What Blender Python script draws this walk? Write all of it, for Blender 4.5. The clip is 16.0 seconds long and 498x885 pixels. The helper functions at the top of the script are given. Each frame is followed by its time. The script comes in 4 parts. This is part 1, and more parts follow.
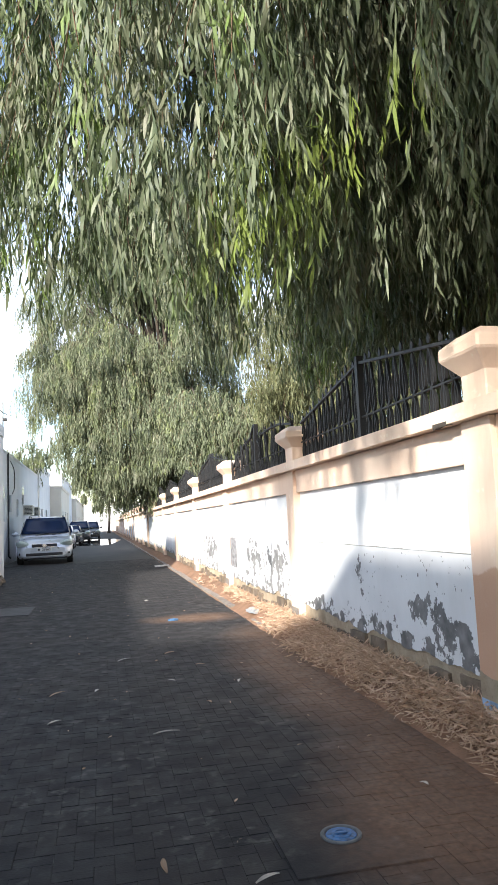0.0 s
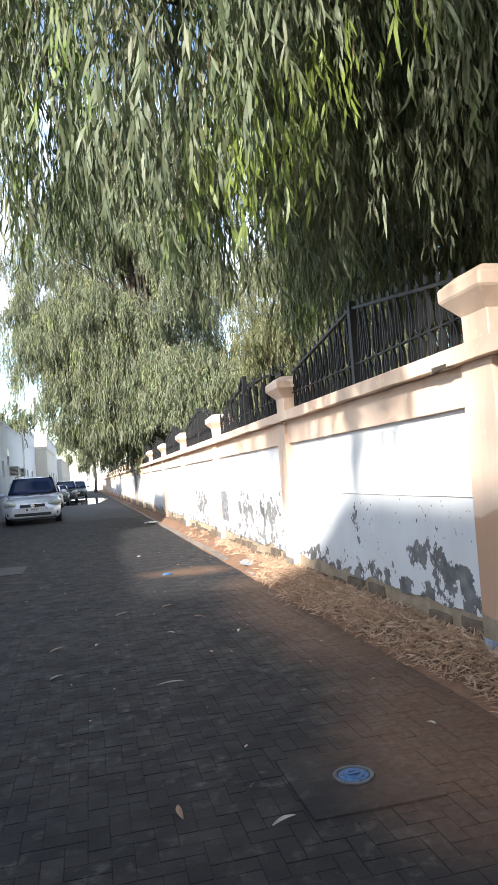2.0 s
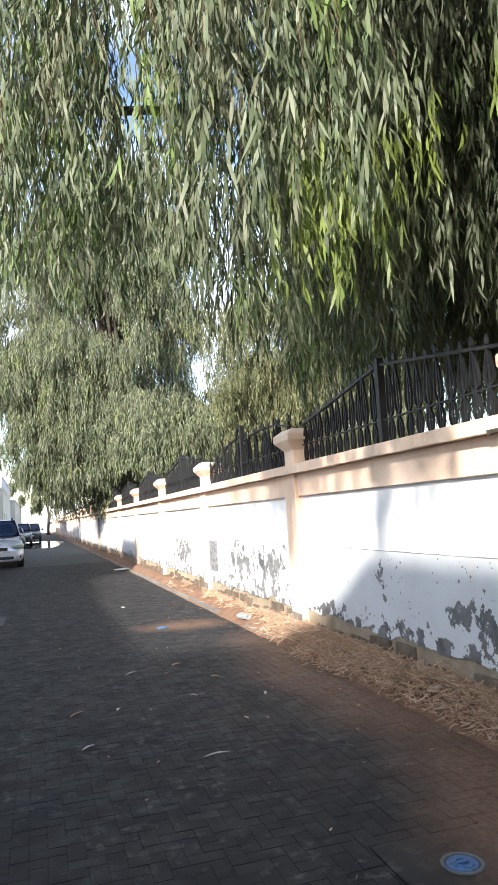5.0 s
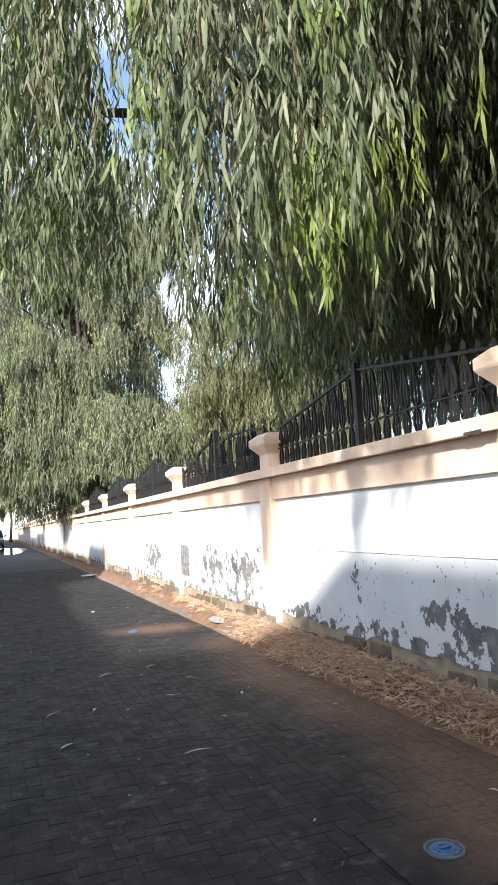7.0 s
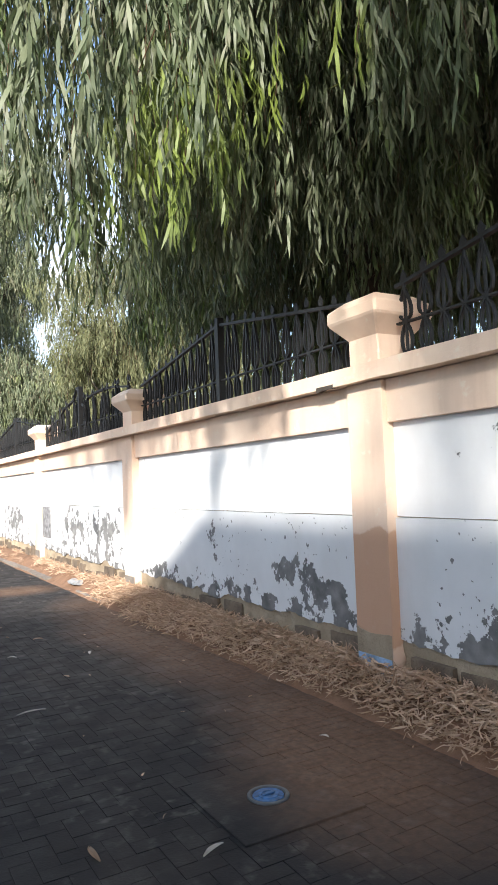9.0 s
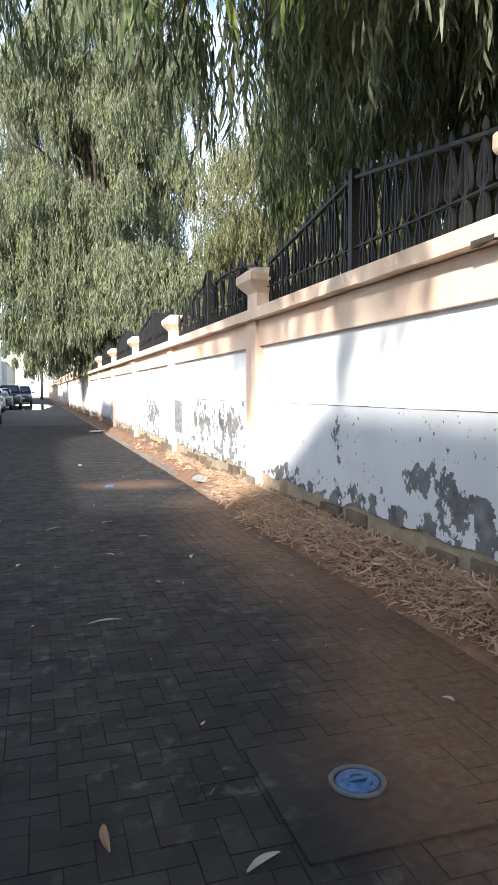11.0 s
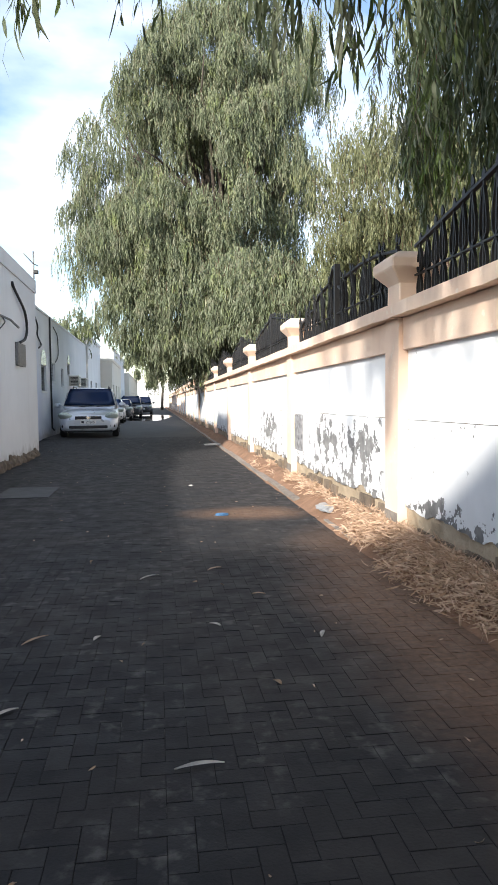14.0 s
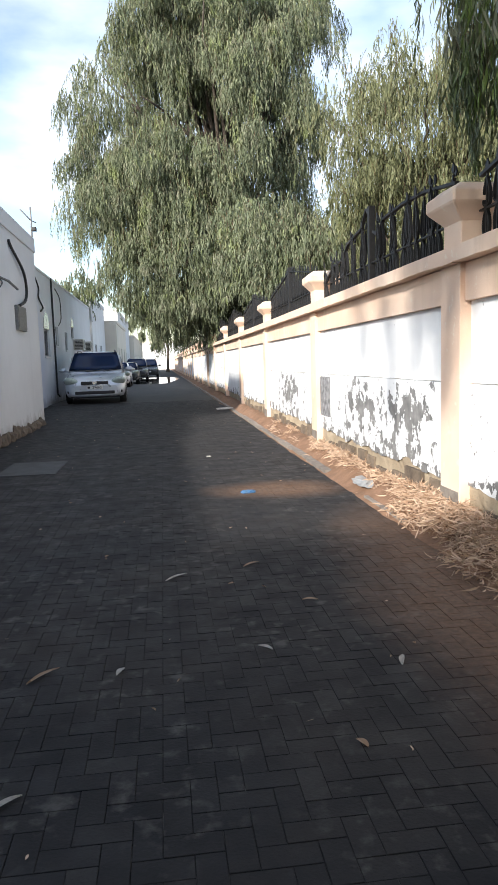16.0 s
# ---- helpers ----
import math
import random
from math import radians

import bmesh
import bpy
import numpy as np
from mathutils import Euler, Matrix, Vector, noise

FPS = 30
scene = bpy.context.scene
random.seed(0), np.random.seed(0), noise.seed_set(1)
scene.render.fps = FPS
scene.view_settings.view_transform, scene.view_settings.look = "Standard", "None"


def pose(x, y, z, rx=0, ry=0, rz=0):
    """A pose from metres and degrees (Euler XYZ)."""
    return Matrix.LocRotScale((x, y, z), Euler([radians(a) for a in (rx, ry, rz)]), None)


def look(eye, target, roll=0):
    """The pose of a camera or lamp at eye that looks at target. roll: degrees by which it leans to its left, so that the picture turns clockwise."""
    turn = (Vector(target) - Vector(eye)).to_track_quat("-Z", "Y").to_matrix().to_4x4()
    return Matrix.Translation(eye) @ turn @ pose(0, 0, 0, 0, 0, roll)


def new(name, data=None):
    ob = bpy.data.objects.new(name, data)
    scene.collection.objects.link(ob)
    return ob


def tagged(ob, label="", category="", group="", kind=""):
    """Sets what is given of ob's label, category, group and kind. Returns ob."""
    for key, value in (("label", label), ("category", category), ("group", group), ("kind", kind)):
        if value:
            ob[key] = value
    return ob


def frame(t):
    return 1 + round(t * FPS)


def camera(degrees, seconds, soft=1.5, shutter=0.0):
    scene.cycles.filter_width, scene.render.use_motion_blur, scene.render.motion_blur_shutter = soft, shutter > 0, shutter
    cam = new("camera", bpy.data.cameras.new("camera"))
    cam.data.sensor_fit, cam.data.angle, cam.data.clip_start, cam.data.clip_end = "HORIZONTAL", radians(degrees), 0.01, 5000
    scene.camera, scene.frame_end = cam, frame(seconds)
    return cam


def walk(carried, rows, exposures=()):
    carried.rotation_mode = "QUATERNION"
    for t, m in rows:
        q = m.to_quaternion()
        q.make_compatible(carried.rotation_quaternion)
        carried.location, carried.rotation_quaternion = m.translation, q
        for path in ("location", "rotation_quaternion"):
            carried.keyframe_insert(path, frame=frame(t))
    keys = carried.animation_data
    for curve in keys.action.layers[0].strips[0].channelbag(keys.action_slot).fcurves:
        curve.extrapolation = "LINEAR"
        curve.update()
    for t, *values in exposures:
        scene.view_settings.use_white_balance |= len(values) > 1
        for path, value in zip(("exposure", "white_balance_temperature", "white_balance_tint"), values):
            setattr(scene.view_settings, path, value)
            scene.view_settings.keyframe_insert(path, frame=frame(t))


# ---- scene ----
cam = camera(39.8, 16.0, soft=1.6)
PATH = [
    (0, (-0.021, -0.103, 1.332), (0.401, 1.84, 1.551), -2.6),
    (0.5, (-0.018, -0.117, 1.339), (0.437, 1.818, 1.565), -2.6),
    (1, (-0.027, -0.129, 1.34), (0.367, 1.823, 1.524), -3.2),
    (1.5, (-0.065, -0.103, 1.319), (0.363, 1.847, 1.431), -4.1),
    (2, (-0.08, 0.006, 1.301), (0.381, 1.95, 1.389), -4.2),
    (2.5, (-0.085, 0.112, 1.354), (0.392, 2.047, 1.527), -2.9),
    (3, (-0.232, 0.186, 1.348), (0.243, 2.124, 1.491), -3.1),
    (3.5, (-0.319, 0.264, 1.355), (0.29, 2.163, 1.5), -5.2),
    (4, (-0.331, 0.291, 1.354), (0.217, 2.194, 1.634), -4.5),
    (4.5, (-0.538, 0.299, 1.428), (0.05, 2.195, 1.67), -2.9),
    (4.7, (-0.594, 0.268, 1.433), (0.0, 2.166, 1.639), -3.3),
    (6.8, (-0.791, 0.238, 1.385), (-0.181, 2.13, 1.605), -3.0),
    (7, (-0.771, 0.245, 1.374), (-0.084, 2.11, 1.6), -2.9),
    (7.5, (-0.749, 0.248, 1.398), (0.13, 2.029, 1.637), -2.5),
    (8, (-0.72, 0.234, 1.394), (0.289, 1.942, 1.646), -2.1),
    (8.2, (-0.71, 0.247, 1.38), (0.345, 1.928, 1.625), -1.4),
    (10.3, (-0.171, 0.718, 1.147), (0.553, 2.574, 0.972), -0.3),
    (10.5, (-0.144, 0.84, 1.158), (0.534, 2.712, 0.968), 2.1),
    (11, (0.043, 1.017, 1.159), (0.633, 2.922, 1.01), -0.2),
    (11.5, (0.151, 1.192, 1.194), (0.555, 3.148, 1.091), 4.0),
    (12, (0.154, 1.358, 1.232), (0.473, 3.332, 1.165), 4.0),
    (12.5, (0.163, 1.604, 1.234), (0.533, 3.569, 1.182), 4.2),
    (13, (0.243, 1.812, 1.244), (0.551, 3.788, 1.214), 3.4),
    (13.5, (0.25, 2.025, 1.226), (0.506, 4.001, 1.053), 1.1),
    (14, (0.231, 2.259, 1.206), (0.494, 4.238, 1.086), -0.5),
    (14.5, (0.189, 2.424, 1.231), (0.472, 4.388, 0.983), 0.0),
    (15, (0.225, 2.659, 1.254), (0.415, 4.644, 1.1), 1.2),
    (15.5, (0.195, 2.872, 1.241), (0.365, 4.853, 1.018), -1.0),
    (16, (0.133, 3.05, 1.246), (0.373, 5.021, 1.011), -1.8),
]
walk(cam, [(t, look(eye, target, roll)) for t, eye, target, roll in PATH],
     [(0, 1.42), (4, 1.38), (8, 1.28), (11, 1.27), (13.5, 1.12), (16, 0.9)])

# ---------------------------------------------------------------- light
SUN_WAY = Vector((1.0, 1.2, -0.68)).normalized()
world = bpy.data.worlds.new("world")
scene.world = world
world.use_nodes = True
wn, wl = world.node_tree.nodes, world.node_tree.links
bg = wn["Background"]
sky = wn.new("ShaderNodeTexSky")
sky.sky_type = "NISHITA"
sky.sun_disc = False
sky.sun_elevation = math.asin(-SUN_WAY.z)
sky.sun_rotation = math.atan2(-SUN_WAY.x, -SUN_WAY.y)
sky.dust_density = 1.0
wco = wn.new("ShaderNodeTexCoord")
wmap = wn.new("ShaderNodeMapping")
wmap.inputs["Scale"].default_value = (1.0, 1.0, 2.6)
wnoise = wn.new("ShaderNodeTexNoise")
wnoise.inputs["Scale"].default_value = 2.3
wnoise.inputs["Detail"].default_value = 7.0
wramp = wn.new("ShaderNodeValToRGB")
wramp.color_ramp.elements[0].position, wramp.color_ramp.elements[1].position = 0.46, 0.74
wmix = wn.new("ShaderNodeMixRGB")
wmix.inputs[2].default_value = (6.0, 6.3, 6.8, 1)
wl.new(wco.outputs["Generated"], wmap.inputs["Vector"])
wl.new(wmap.outputs["Vector"], wnoise.inputs["Vector"])
wl.new(wnoise.outputs["Fac"], wramp.inputs["Fac"])
wl.new(wramp.outputs["Color"], wmix.inputs[0])
wl.new(sky.outputs["Color"], wmix.inputs[1])
wl.new(wmix.outputs["Color"], bg.inputs["Color"])
bg.inputs["Strength"].default_value = 0.15
sun = new("sun", bpy.data.lights.new("sun", "SUN"))
sun.data.energy, sun.data.angle, sun.data.color = 4.2, radians(2.2), (1.0, 0.955, 0.88)
sun.matrix_world = look((0, 0, 30), Vector((0, 0, 30)) + SUN_WAY)


# ---------------------------------------------------------------- materials
class Mat:
    """A small builder of node materials in world metres."""

    def __init__(self, name, rough=0.8, metal=0.0):
        self.m = bpy.data.materials.new(name)
        self.m.use_nodes = True
        self.n, self.l = self.m.node_tree.nodes, self.m.node_tree.links
        self.b = self.n["Principled BSDF"]
        self.b.inputs["Roughness"].default_value = rough
        self.b.inputs["Metallic"].default_value = metal
        self.pos = self.n.new("ShaderNodeNewGeometry").outputs["Position"]

    def noise(self, scale, detail=4.0, stretch=(1, 1, 1), rough=0.55):
        mp = self.n.new("ShaderNodeMapping")
        mp.inputs["Scale"].default_value = stretch
        t = self.n.new("ShaderNodeTexNoise")
        t.inputs["Scale"].default_value, t.inputs["Detail"].default_value = scale, detail
        t.inputs["Roughness"].default_value = rough
        self.l.new(self.pos, mp.inputs["Vector"])
        self.l.new(mp.outputs["Vector"], t.inputs["Vector"])
        return t.outputs["Fac"]

    def ramp(self, fac, lo, hi, a=(0, 0, 0), b=(1, 1, 1)):
        r = self.n.new("ShaderNodeValToRGB")
        e = r.color_ramp.elements
        e[0].position, e[1].position = lo, hi
        e[0].color, e[1].color = (*a, 1), (*b, 1)
        self.l.new(fac, r.inputs["Fac"])
        return r.outputs["Color"]

    def math(self, op, a, b=0.0, clamp=False):
        q = self.n.new("ShaderNodeMath")
        q.operation, q.use_clamp = op, clamp
        for i, v in enumerate((a, b)):
            if isinstance(v, (int, float)):
                q.inputs[i].default_value = v
            else:
                self.l.new(v, q.inputs[i])
        return q.outputs[0]

    def mix(self, fac, a, b, mode="MIX"):
        q = self.n.new("ShaderNodeMixRGB")
        q.blend_type = mode
        for i, v in enumerate((fac, a, b)):
            if isinstance(v, (int, float)):
                q.inputs[i].default_value = v if i == 0 else (v, v, v, 1)
            elif isinstance(v, tuple):
                q.inputs[i].default_value = (*v, 1)
            else:
                self.l.new(v, q.inputs[i])
        return q.outputs[0]

    def axis(self, k):
        q = self.n.new("ShaderNodeSeparateXYZ")
        self.l.new(self.pos, q.inputs[0])
        return q.outputs[k]

    def random(self):
        return self.n.new("ShaderNodeObjectInfo").outputs["Random"]

    def island(self):
        return self.n.new("ShaderNodeNewGeometry").outputs["Random Per Island"]

    def blob(self, centre, size):
        """1 at the centre of an ellipsoid of world space, 0 at its rim."""
        mp = self.n.new("ShaderNodeVectorMath")
        mp.operation = "SUBTRACT"
        mp.inputs[1].default_value = centre
        self.l.new(self.pos, mp.inputs[0])
        dv = self.n.new("ShaderNodeVectorMath")
        dv.operation = "DIVIDE"
        dv.inputs[1].default_value = size
        self.l.new(mp.outputs[0], dv.inputs[0])
        ln = self.n.new("ShaderNodeVectorMath")
        ln.operation = "LENGTH"
        self.l.new(dv.outputs[0], ln.inputs[0])
        return self.math("SUBTRACT", 1.0, ln.outputs["Value"], True)

    def color(self, c):
        if isinstance(c, tuple):
            self.b.inputs["Base Color"].default_value = (*c, 1)
        else:
            self.l.new(c, self.b.inputs["Base Color"])
        return self

    def rough(self, r):
        self.l.new(r, self.b.inputs["Roughness"])
        return self

    def bump(self, h, strength=0.3, dist=0.01):
        q = self.n.new("ShaderNodeBump")
        q.inputs["Strength"].default_value, q.inputs["Distance"].default_value = strength, dist
        self.l.new(h, q.inputs["Height"])
        self.l.new(q.outputs[0], self.b.inputs["Normal"])
        return self


def plain(name, c, rough=0.6, metal=0.0, spread=0.25, scale=25.0, bump=0.15):
    k = Mat(name, rough, metal)
    lo, hi = tuple(v * (1 - spread) for v in c), tuple(min(1.0, v * (1 + spread)) for v in c)
    k.color(k.ramp(k.noise(scale, 5), 0.3, 0.7, lo, hi))
    k.bump(k.noise(scale * 6, 3), bump, 0.004)
    return k.m


def paver_material(name, source):
    k = Mat(name, 0.75)
    k.b.inputs['Specular IOR Level'].default_value = 0.25
    rnd = k.random() if source == "object" else k.island()
    base = k.ramp(rnd, 0.0, 1.0, (0.014, 0.014, 0.0165), (0.020, 0.0195, 0.021))
    odd = k.ramp(rnd, 0.97, 0.975)
    base = k.mix(k.math("MULTIPLY", odd, 0.35), base, (0.05, 0.048, 0.047))
    worn = k.ramp(k.noise(1.1, 6), 0.42, 0.72)
    base = k.mix(k.math("MULTIPLY", worn, 0.55), base, (0.042, 0.036, 0.032))
    base = k.mix(k.math('MULTIPLY', k.math('MULTIPLY', k.ramp(k.noise(11, 7), 0.53, 0.68), k.ramp(k.noise(1.9, 4), 0.43, 0.6)), 0.8), base, (0.095, 0.089, 0.083))
    base = k.mix(k.math("MULTIPLY", k.ramp(k.noise(60, 4), 0.5, 0.8), 0.4), base, (0.011, 0.011, 0.012))
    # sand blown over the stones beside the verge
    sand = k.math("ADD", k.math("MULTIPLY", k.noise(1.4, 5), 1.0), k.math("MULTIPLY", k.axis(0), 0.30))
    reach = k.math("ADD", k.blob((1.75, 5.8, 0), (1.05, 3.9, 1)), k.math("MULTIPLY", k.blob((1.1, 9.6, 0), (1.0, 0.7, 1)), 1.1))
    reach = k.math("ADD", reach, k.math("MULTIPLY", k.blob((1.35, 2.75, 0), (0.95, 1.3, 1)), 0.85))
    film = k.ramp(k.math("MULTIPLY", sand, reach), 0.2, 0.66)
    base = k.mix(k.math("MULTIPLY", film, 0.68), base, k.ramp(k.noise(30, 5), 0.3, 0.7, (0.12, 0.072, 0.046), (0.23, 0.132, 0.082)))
    k.color(base)
    k.rough(k.ramp(k.noise(5, 4), 0.3, 0.7, (0.62,) * 3, (0.88,) * 3))
    k.bump(k.noise(90, 5), 0.5, 0.004)
    return k.m


def paint_material(name, white, peel_low, blobs=True):
    """Old white emulsion over grey render, flaked off in patches."""
    k = Mat(name, 0.85)
    soft = k.mix(k.ramp(k.noise(2.2, 5), 0.35, 0.7), white, tuple(v * 0.9 for v in white))
    soft = k.mix(k.math("MULTIPLY", k.ramp(k.noise(3, 5, (1, 1, 0.18)), 0.56, 0.75), 0.25), soft, (0.62, 0.60, 0.56))
    flake = k.noise(5.5, 9, (1, 1, 1.0), 0.62)
    fine = k.noise(26, 6)
    h = k.axis(2)
    low = k.math("MULTIPLY", k.math("SUBTRACT", peel_low, h, True), 0.75)
    push = k.math("ADD", flake, low)
    if blobs:
        for c, s, w in (((2.2, 4.45, 0.66), (1, 0.42, 0.2), 0.28), ((2.2, 4.05, 0.55), (1, 0.3, 0.16), 0.28), ((2.2, 5.75, 0.78), (1, 0.4, 0.28), 0.19),
                        ((2.2, 8.6, 0.78), (1, 0.8, 0.4), 0.3), ((2.2, 10.0, 0.75), (1, 1.4, 0.38), 0.3), ((2.2, 14.2, 0.78), (1, 1.7, 0.42), 0.3),
                        ((2.2, 2.5, 0.5), (1, 0.7, 0.25), 0.2), ((2.2, 4.5, 0.45), (1, 1.3, 0.1), 0.06), ((2.2, 6.6, 0.42), (1, 1.1, 0.1), 0.05)):
            push = k.math("ADD", push, k.math("MULTIPLY", k.blob(c, s), w))
    push = k.math("ADD", push, k.math("MULTIPLY", k.math("SUBTRACT", fine, 0.5), 0.16))
    mask = k.ramp(push, 0.685, 0.70)
    if blobs:
        specks = k.math('MULTIPLY', k.ramp(k.noise(21, 3), 0.665, 0.675), k.ramp(k.noise(1.3, 3), 0.48, 0.52))
        mask = k.mix(1.0, mask, specks, 'LIGHTEN')
    render_grey = k.ramp(k.noise(9, 6), 0.3, 0.7, (0.12, 0.12, 0.12), (0.27, 0.265, 0.26))
    k.color(k.mix(mask, soft, render_grey))
    inv = k.math("SUBTRACT", 1.0, mask)
    k.bump(k.math("ADD", inv, k.math("MULTIPLY", k.noise(60, 5), 0.35)), 0.55, 0.004)
    return k.m


def peach_material():
    k = Mat("peach_paint", 0.85)
    c = k.ramp(k.noise(1.7, 6), 0.3, 0.72, (0.70, 0.50, 0.375), (0.80, 0.63, 0.50))
    c = k.mix(k.math("MULTIPLY", k.ramp(k.noise(5, 6, (1, 1, 0.15)), 0.54, 0.72), 0.55), c, (0.58, 0.42, 0.31))
    c = k.mix(k.math("MULTIPLY", k.ramp(k.noise(11, 8), 0.62, 0.68), 0.6), c, (0.78, 0.68, 0.56))
    old = k.ramp(k.math('ADD', k.math('MULTIPLY', k.noise(6, 7), 0.35), k.blob((2.1, 3.5, 0.62), (0.4, 0.5, 0.5))), 0.42, 0.46)
    c = k.mix(k.math('MULTIPLY', old, 0.8), c, (0.55, 0.31, 0.19))
    k.color(c)
    k.bump(k.noise(70, 6), 0.4, 0.004)
    return k.m


def concrete_material(name, a, b, scale=8.0):
    k = Mat(name, 0.92)
    c = k.ramp(k.noise(scale, 8), 0.3, 0.7, a, b)
    c = k.mix(k.math("MULTIPLY", k.random(), 0.35), c, tuple(v * 0.6 for v in a))
    c = k.mix(k.math("MULTIPLY", k.ramp(k.noise(70, 4), 0.55, 0.7), 0.4), c, tuple(v * 0.45 for v in a))
    k.color(c)
    k.bump(k.noise(75, 7), 0.8, 0.008)
    return k.m


def leaf_material(name, dark, light, glow, odd=None, young=()):
    k = Mat(name, 0.5)
    k.b.inputs["Specular IOR Level"].default_value = 0.3
    c = k.ramp(k.math("ADD", k.math("MULTIPLY", k.island(), 0.55), k.math("MULTIPLY", k.noise(2.7, 3), 0.45)), 0.1, 0.9, dark, light)
    if odd:
        c = k.mix(k.ramp(k.noise(1.3, 3), 0.56, 0.66), c, odd)
        c = k.mix(k.math("MULTIPLY", k.ramp(k.noise(2.1, 4), 0.52, 0.66), 0.5), c, (0.24, 0.225, 0.165))
    for centre, size in young:
        c = k.mix(k.ramp(k.math("ADD", k.blob(centre, size), k.math("MULTIPLY", k.noise(3.1, 3), 0.6)), 0.5, 0.75), c, (0.16, 0.205, 0.045))
    k.color(c)
    tr = k.n.new("ShaderNodeBsdfTranslucent")
    k.l.new(k.mix(0.5, c, glow), tr.inputs["Color"])
    mx = k.n.new("ShaderNodeMixShader")
    mx.inputs[0].default_value = 0.16
    k.l.new(k.b.outputs[0], mx.inputs[1])
    k.l.new(tr.outputs[0], mx.inputs[2])
    k.l.new(mx.outputs[0], k.n["Material Output"].inputs["Surface"])
    return k.m


def plaster_white(name, c, tint=None):
    k = Mat(name, 0.88)
    a = k.ramp(k.noise(0.9, 6), 0.3, 0.7, tuple(v * 0.9 for v in c), c)
    a = k.mix(k.math("MULTIPLY", k.ramp(k.noise(2.5, 6, (1, 1, 0.12)), 0.55, 0.75), 0.3), a, tuple(v * 0.72 for v in c))
    low = k.math("ADD", k.math("SUBTRACT", 0.55, k.axis(2), True), k.math("MULTIPLY", k.noise(4, 8), 0.6))
    a = k.mix(k.math("MULTIPLY", k.ramp(low, 0.55, 0.8), 0.7), a, (0.24, 0.21, 0.18))
    if tint:
        a = k.mix(k.math("MULTIPLY", k.blob((-3.6, 22.4, 1.1), (1.2, 5.0, 2.8)), 1.0), a, tint)
    k.color(a)
    k.bump(k.noise(40, 6), 0.3, 0.005)
    return k.m


def ground_material():
    k = Mat("dusty_asphalt", 0.85)
    c = k.ramp(k.noise(2, 8), 0.3, 0.7, (0.024, 0.024, 0.024), (0.045, 0.042, 0.04))
    c = k.mix(k.math("MULTIPLY", k.ramp(k.noise(0.6, 6, (1, 0.25, 1)), 0.5, 0.72), 0.6), c, (0.08, 0.07, 0.06))
    k.color(c)
    k.bump(k.noise(120, 4), 0.4, 0.004)
    return k.m


def soil_material():
    k = Mat("sandy_soil", 0.95)
    c = k.ramp(k.noise(6, 8), 0.3, 0.7, (0.15, 0.082, 0.047), (0.29, 0.165, 0.102))
    c = k.mix(k.ramp(k.noise(50, 4), 0.6, 0.75), c, (0.11, 0.06, 0.04))
    k.color(c)
    k.bump(k.noise(45, 7), 0.9, 0.015)
    return k.m


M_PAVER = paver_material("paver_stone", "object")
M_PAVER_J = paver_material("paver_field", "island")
M_GROUND = ground_material()
M_SOIL = soil_material()
def joint_material():
    k = Mat("joint_sand", 0.95)
    k.b.inputs["Specular IOR Level"].default_value = 0.2
    c = k.ramp(k.noise(2.4, 5), 0.45, 0.6, (0.0115, 0.0112, 0.0115), (0.024, 0.0225, 0.021))
    c = k.mix(k.math("MULTIPLY", k.ramp(k.noise(9, 6), 0.56, 0.66), k.ramp(k.noise(1.6, 4), 0.42, 0.58)), c, (0.10, 0.095, 0.09))
    k.color(c)
    return k.m


M_JOINT = joint_material()
M_WHITE_UP = paint_material("white_wall_paint", (0.82, 0.82, 0.82), 0.0, False)
M_WHITE_LOW = paint_material("flaking_wall_paint", (0.80, 0.81, 0.82), 0.62)
M_PEACH = peach_material()
M_BLOCK = concrete_material("plinth_block", (0.10, 0.075, 0.055), (0.26, 0.20, 0.145))
M_MORTAR = concrete_material("plinth_mortar", (0.32, 0.25, 0.17), (0.52, 0.43, 0.31), 5)
M_KERB = concrete_material("kerb_concrete", (0.17, 0.145, 0.125), (0.32, 0.28, 0.24))
M_IRON = plain("painted_iron", (0.014, 0.014, 0.015), 0.55, 0.2)
M_BLUE_PAINT = plain("blue_paint", (0.28, 0.42, 0.62), 0.8, 0, 0.35, 14)
M_LEAF_NEAR = leaf_material("eucalypt_leaf", (0.02, 0.038, 0.012), (0.195, 0.22, 0.135), (0.17, 0.27, 0.05), (0.13, 0.185, 0.05), (((0.85, 3.3, 2.75), (0.5, 0.7, 0.9)), ((1.3, 2.9, 3.2), (0.4, 0.6, 0.5))))
M_LEAF_FAR = leaf_material("far_leaf", (0.07, 0.092, 0.05), (0.205, 0.228, 0.14), (0.22, 0.27, 0.1), (0.19, 0.225, 0.095))
M_LEAF_OLIVE = leaf_material("olive_leaf", (0.08, 0.095, 0.045), (0.21, 0.215, 0.11), (0.24, 0.25, 0.1))
M_TWIG = plain("twig_bark", (0.13, 0.075, 0.045), 0.9)
M_BARK = concrete_material("bark", (0.035, 0.028, 0.022), (0.095, 0.075, 0.06), 14)
M_DRY = leaf_material("dry_leaf", (0.29, 0.175, 0.11), (0.80, 0.60, 0.44), (0.5, 0.35, 0.18))
M_HOUSE = plaster_white("house_plaster", (0.76, 0.76, 0.76))
M_HOUSE_B = plaster_white("house_plaster_patched", (0.74, 0.75, 0.77), (0.22, 0.34, 0.62))
M_CREAM = plaster_white("cream_plaster", (0.74, 0.68, 0.58))
M_CABLE = plain("black_cable", (0.015, 0.015, 0.016), 0.5)
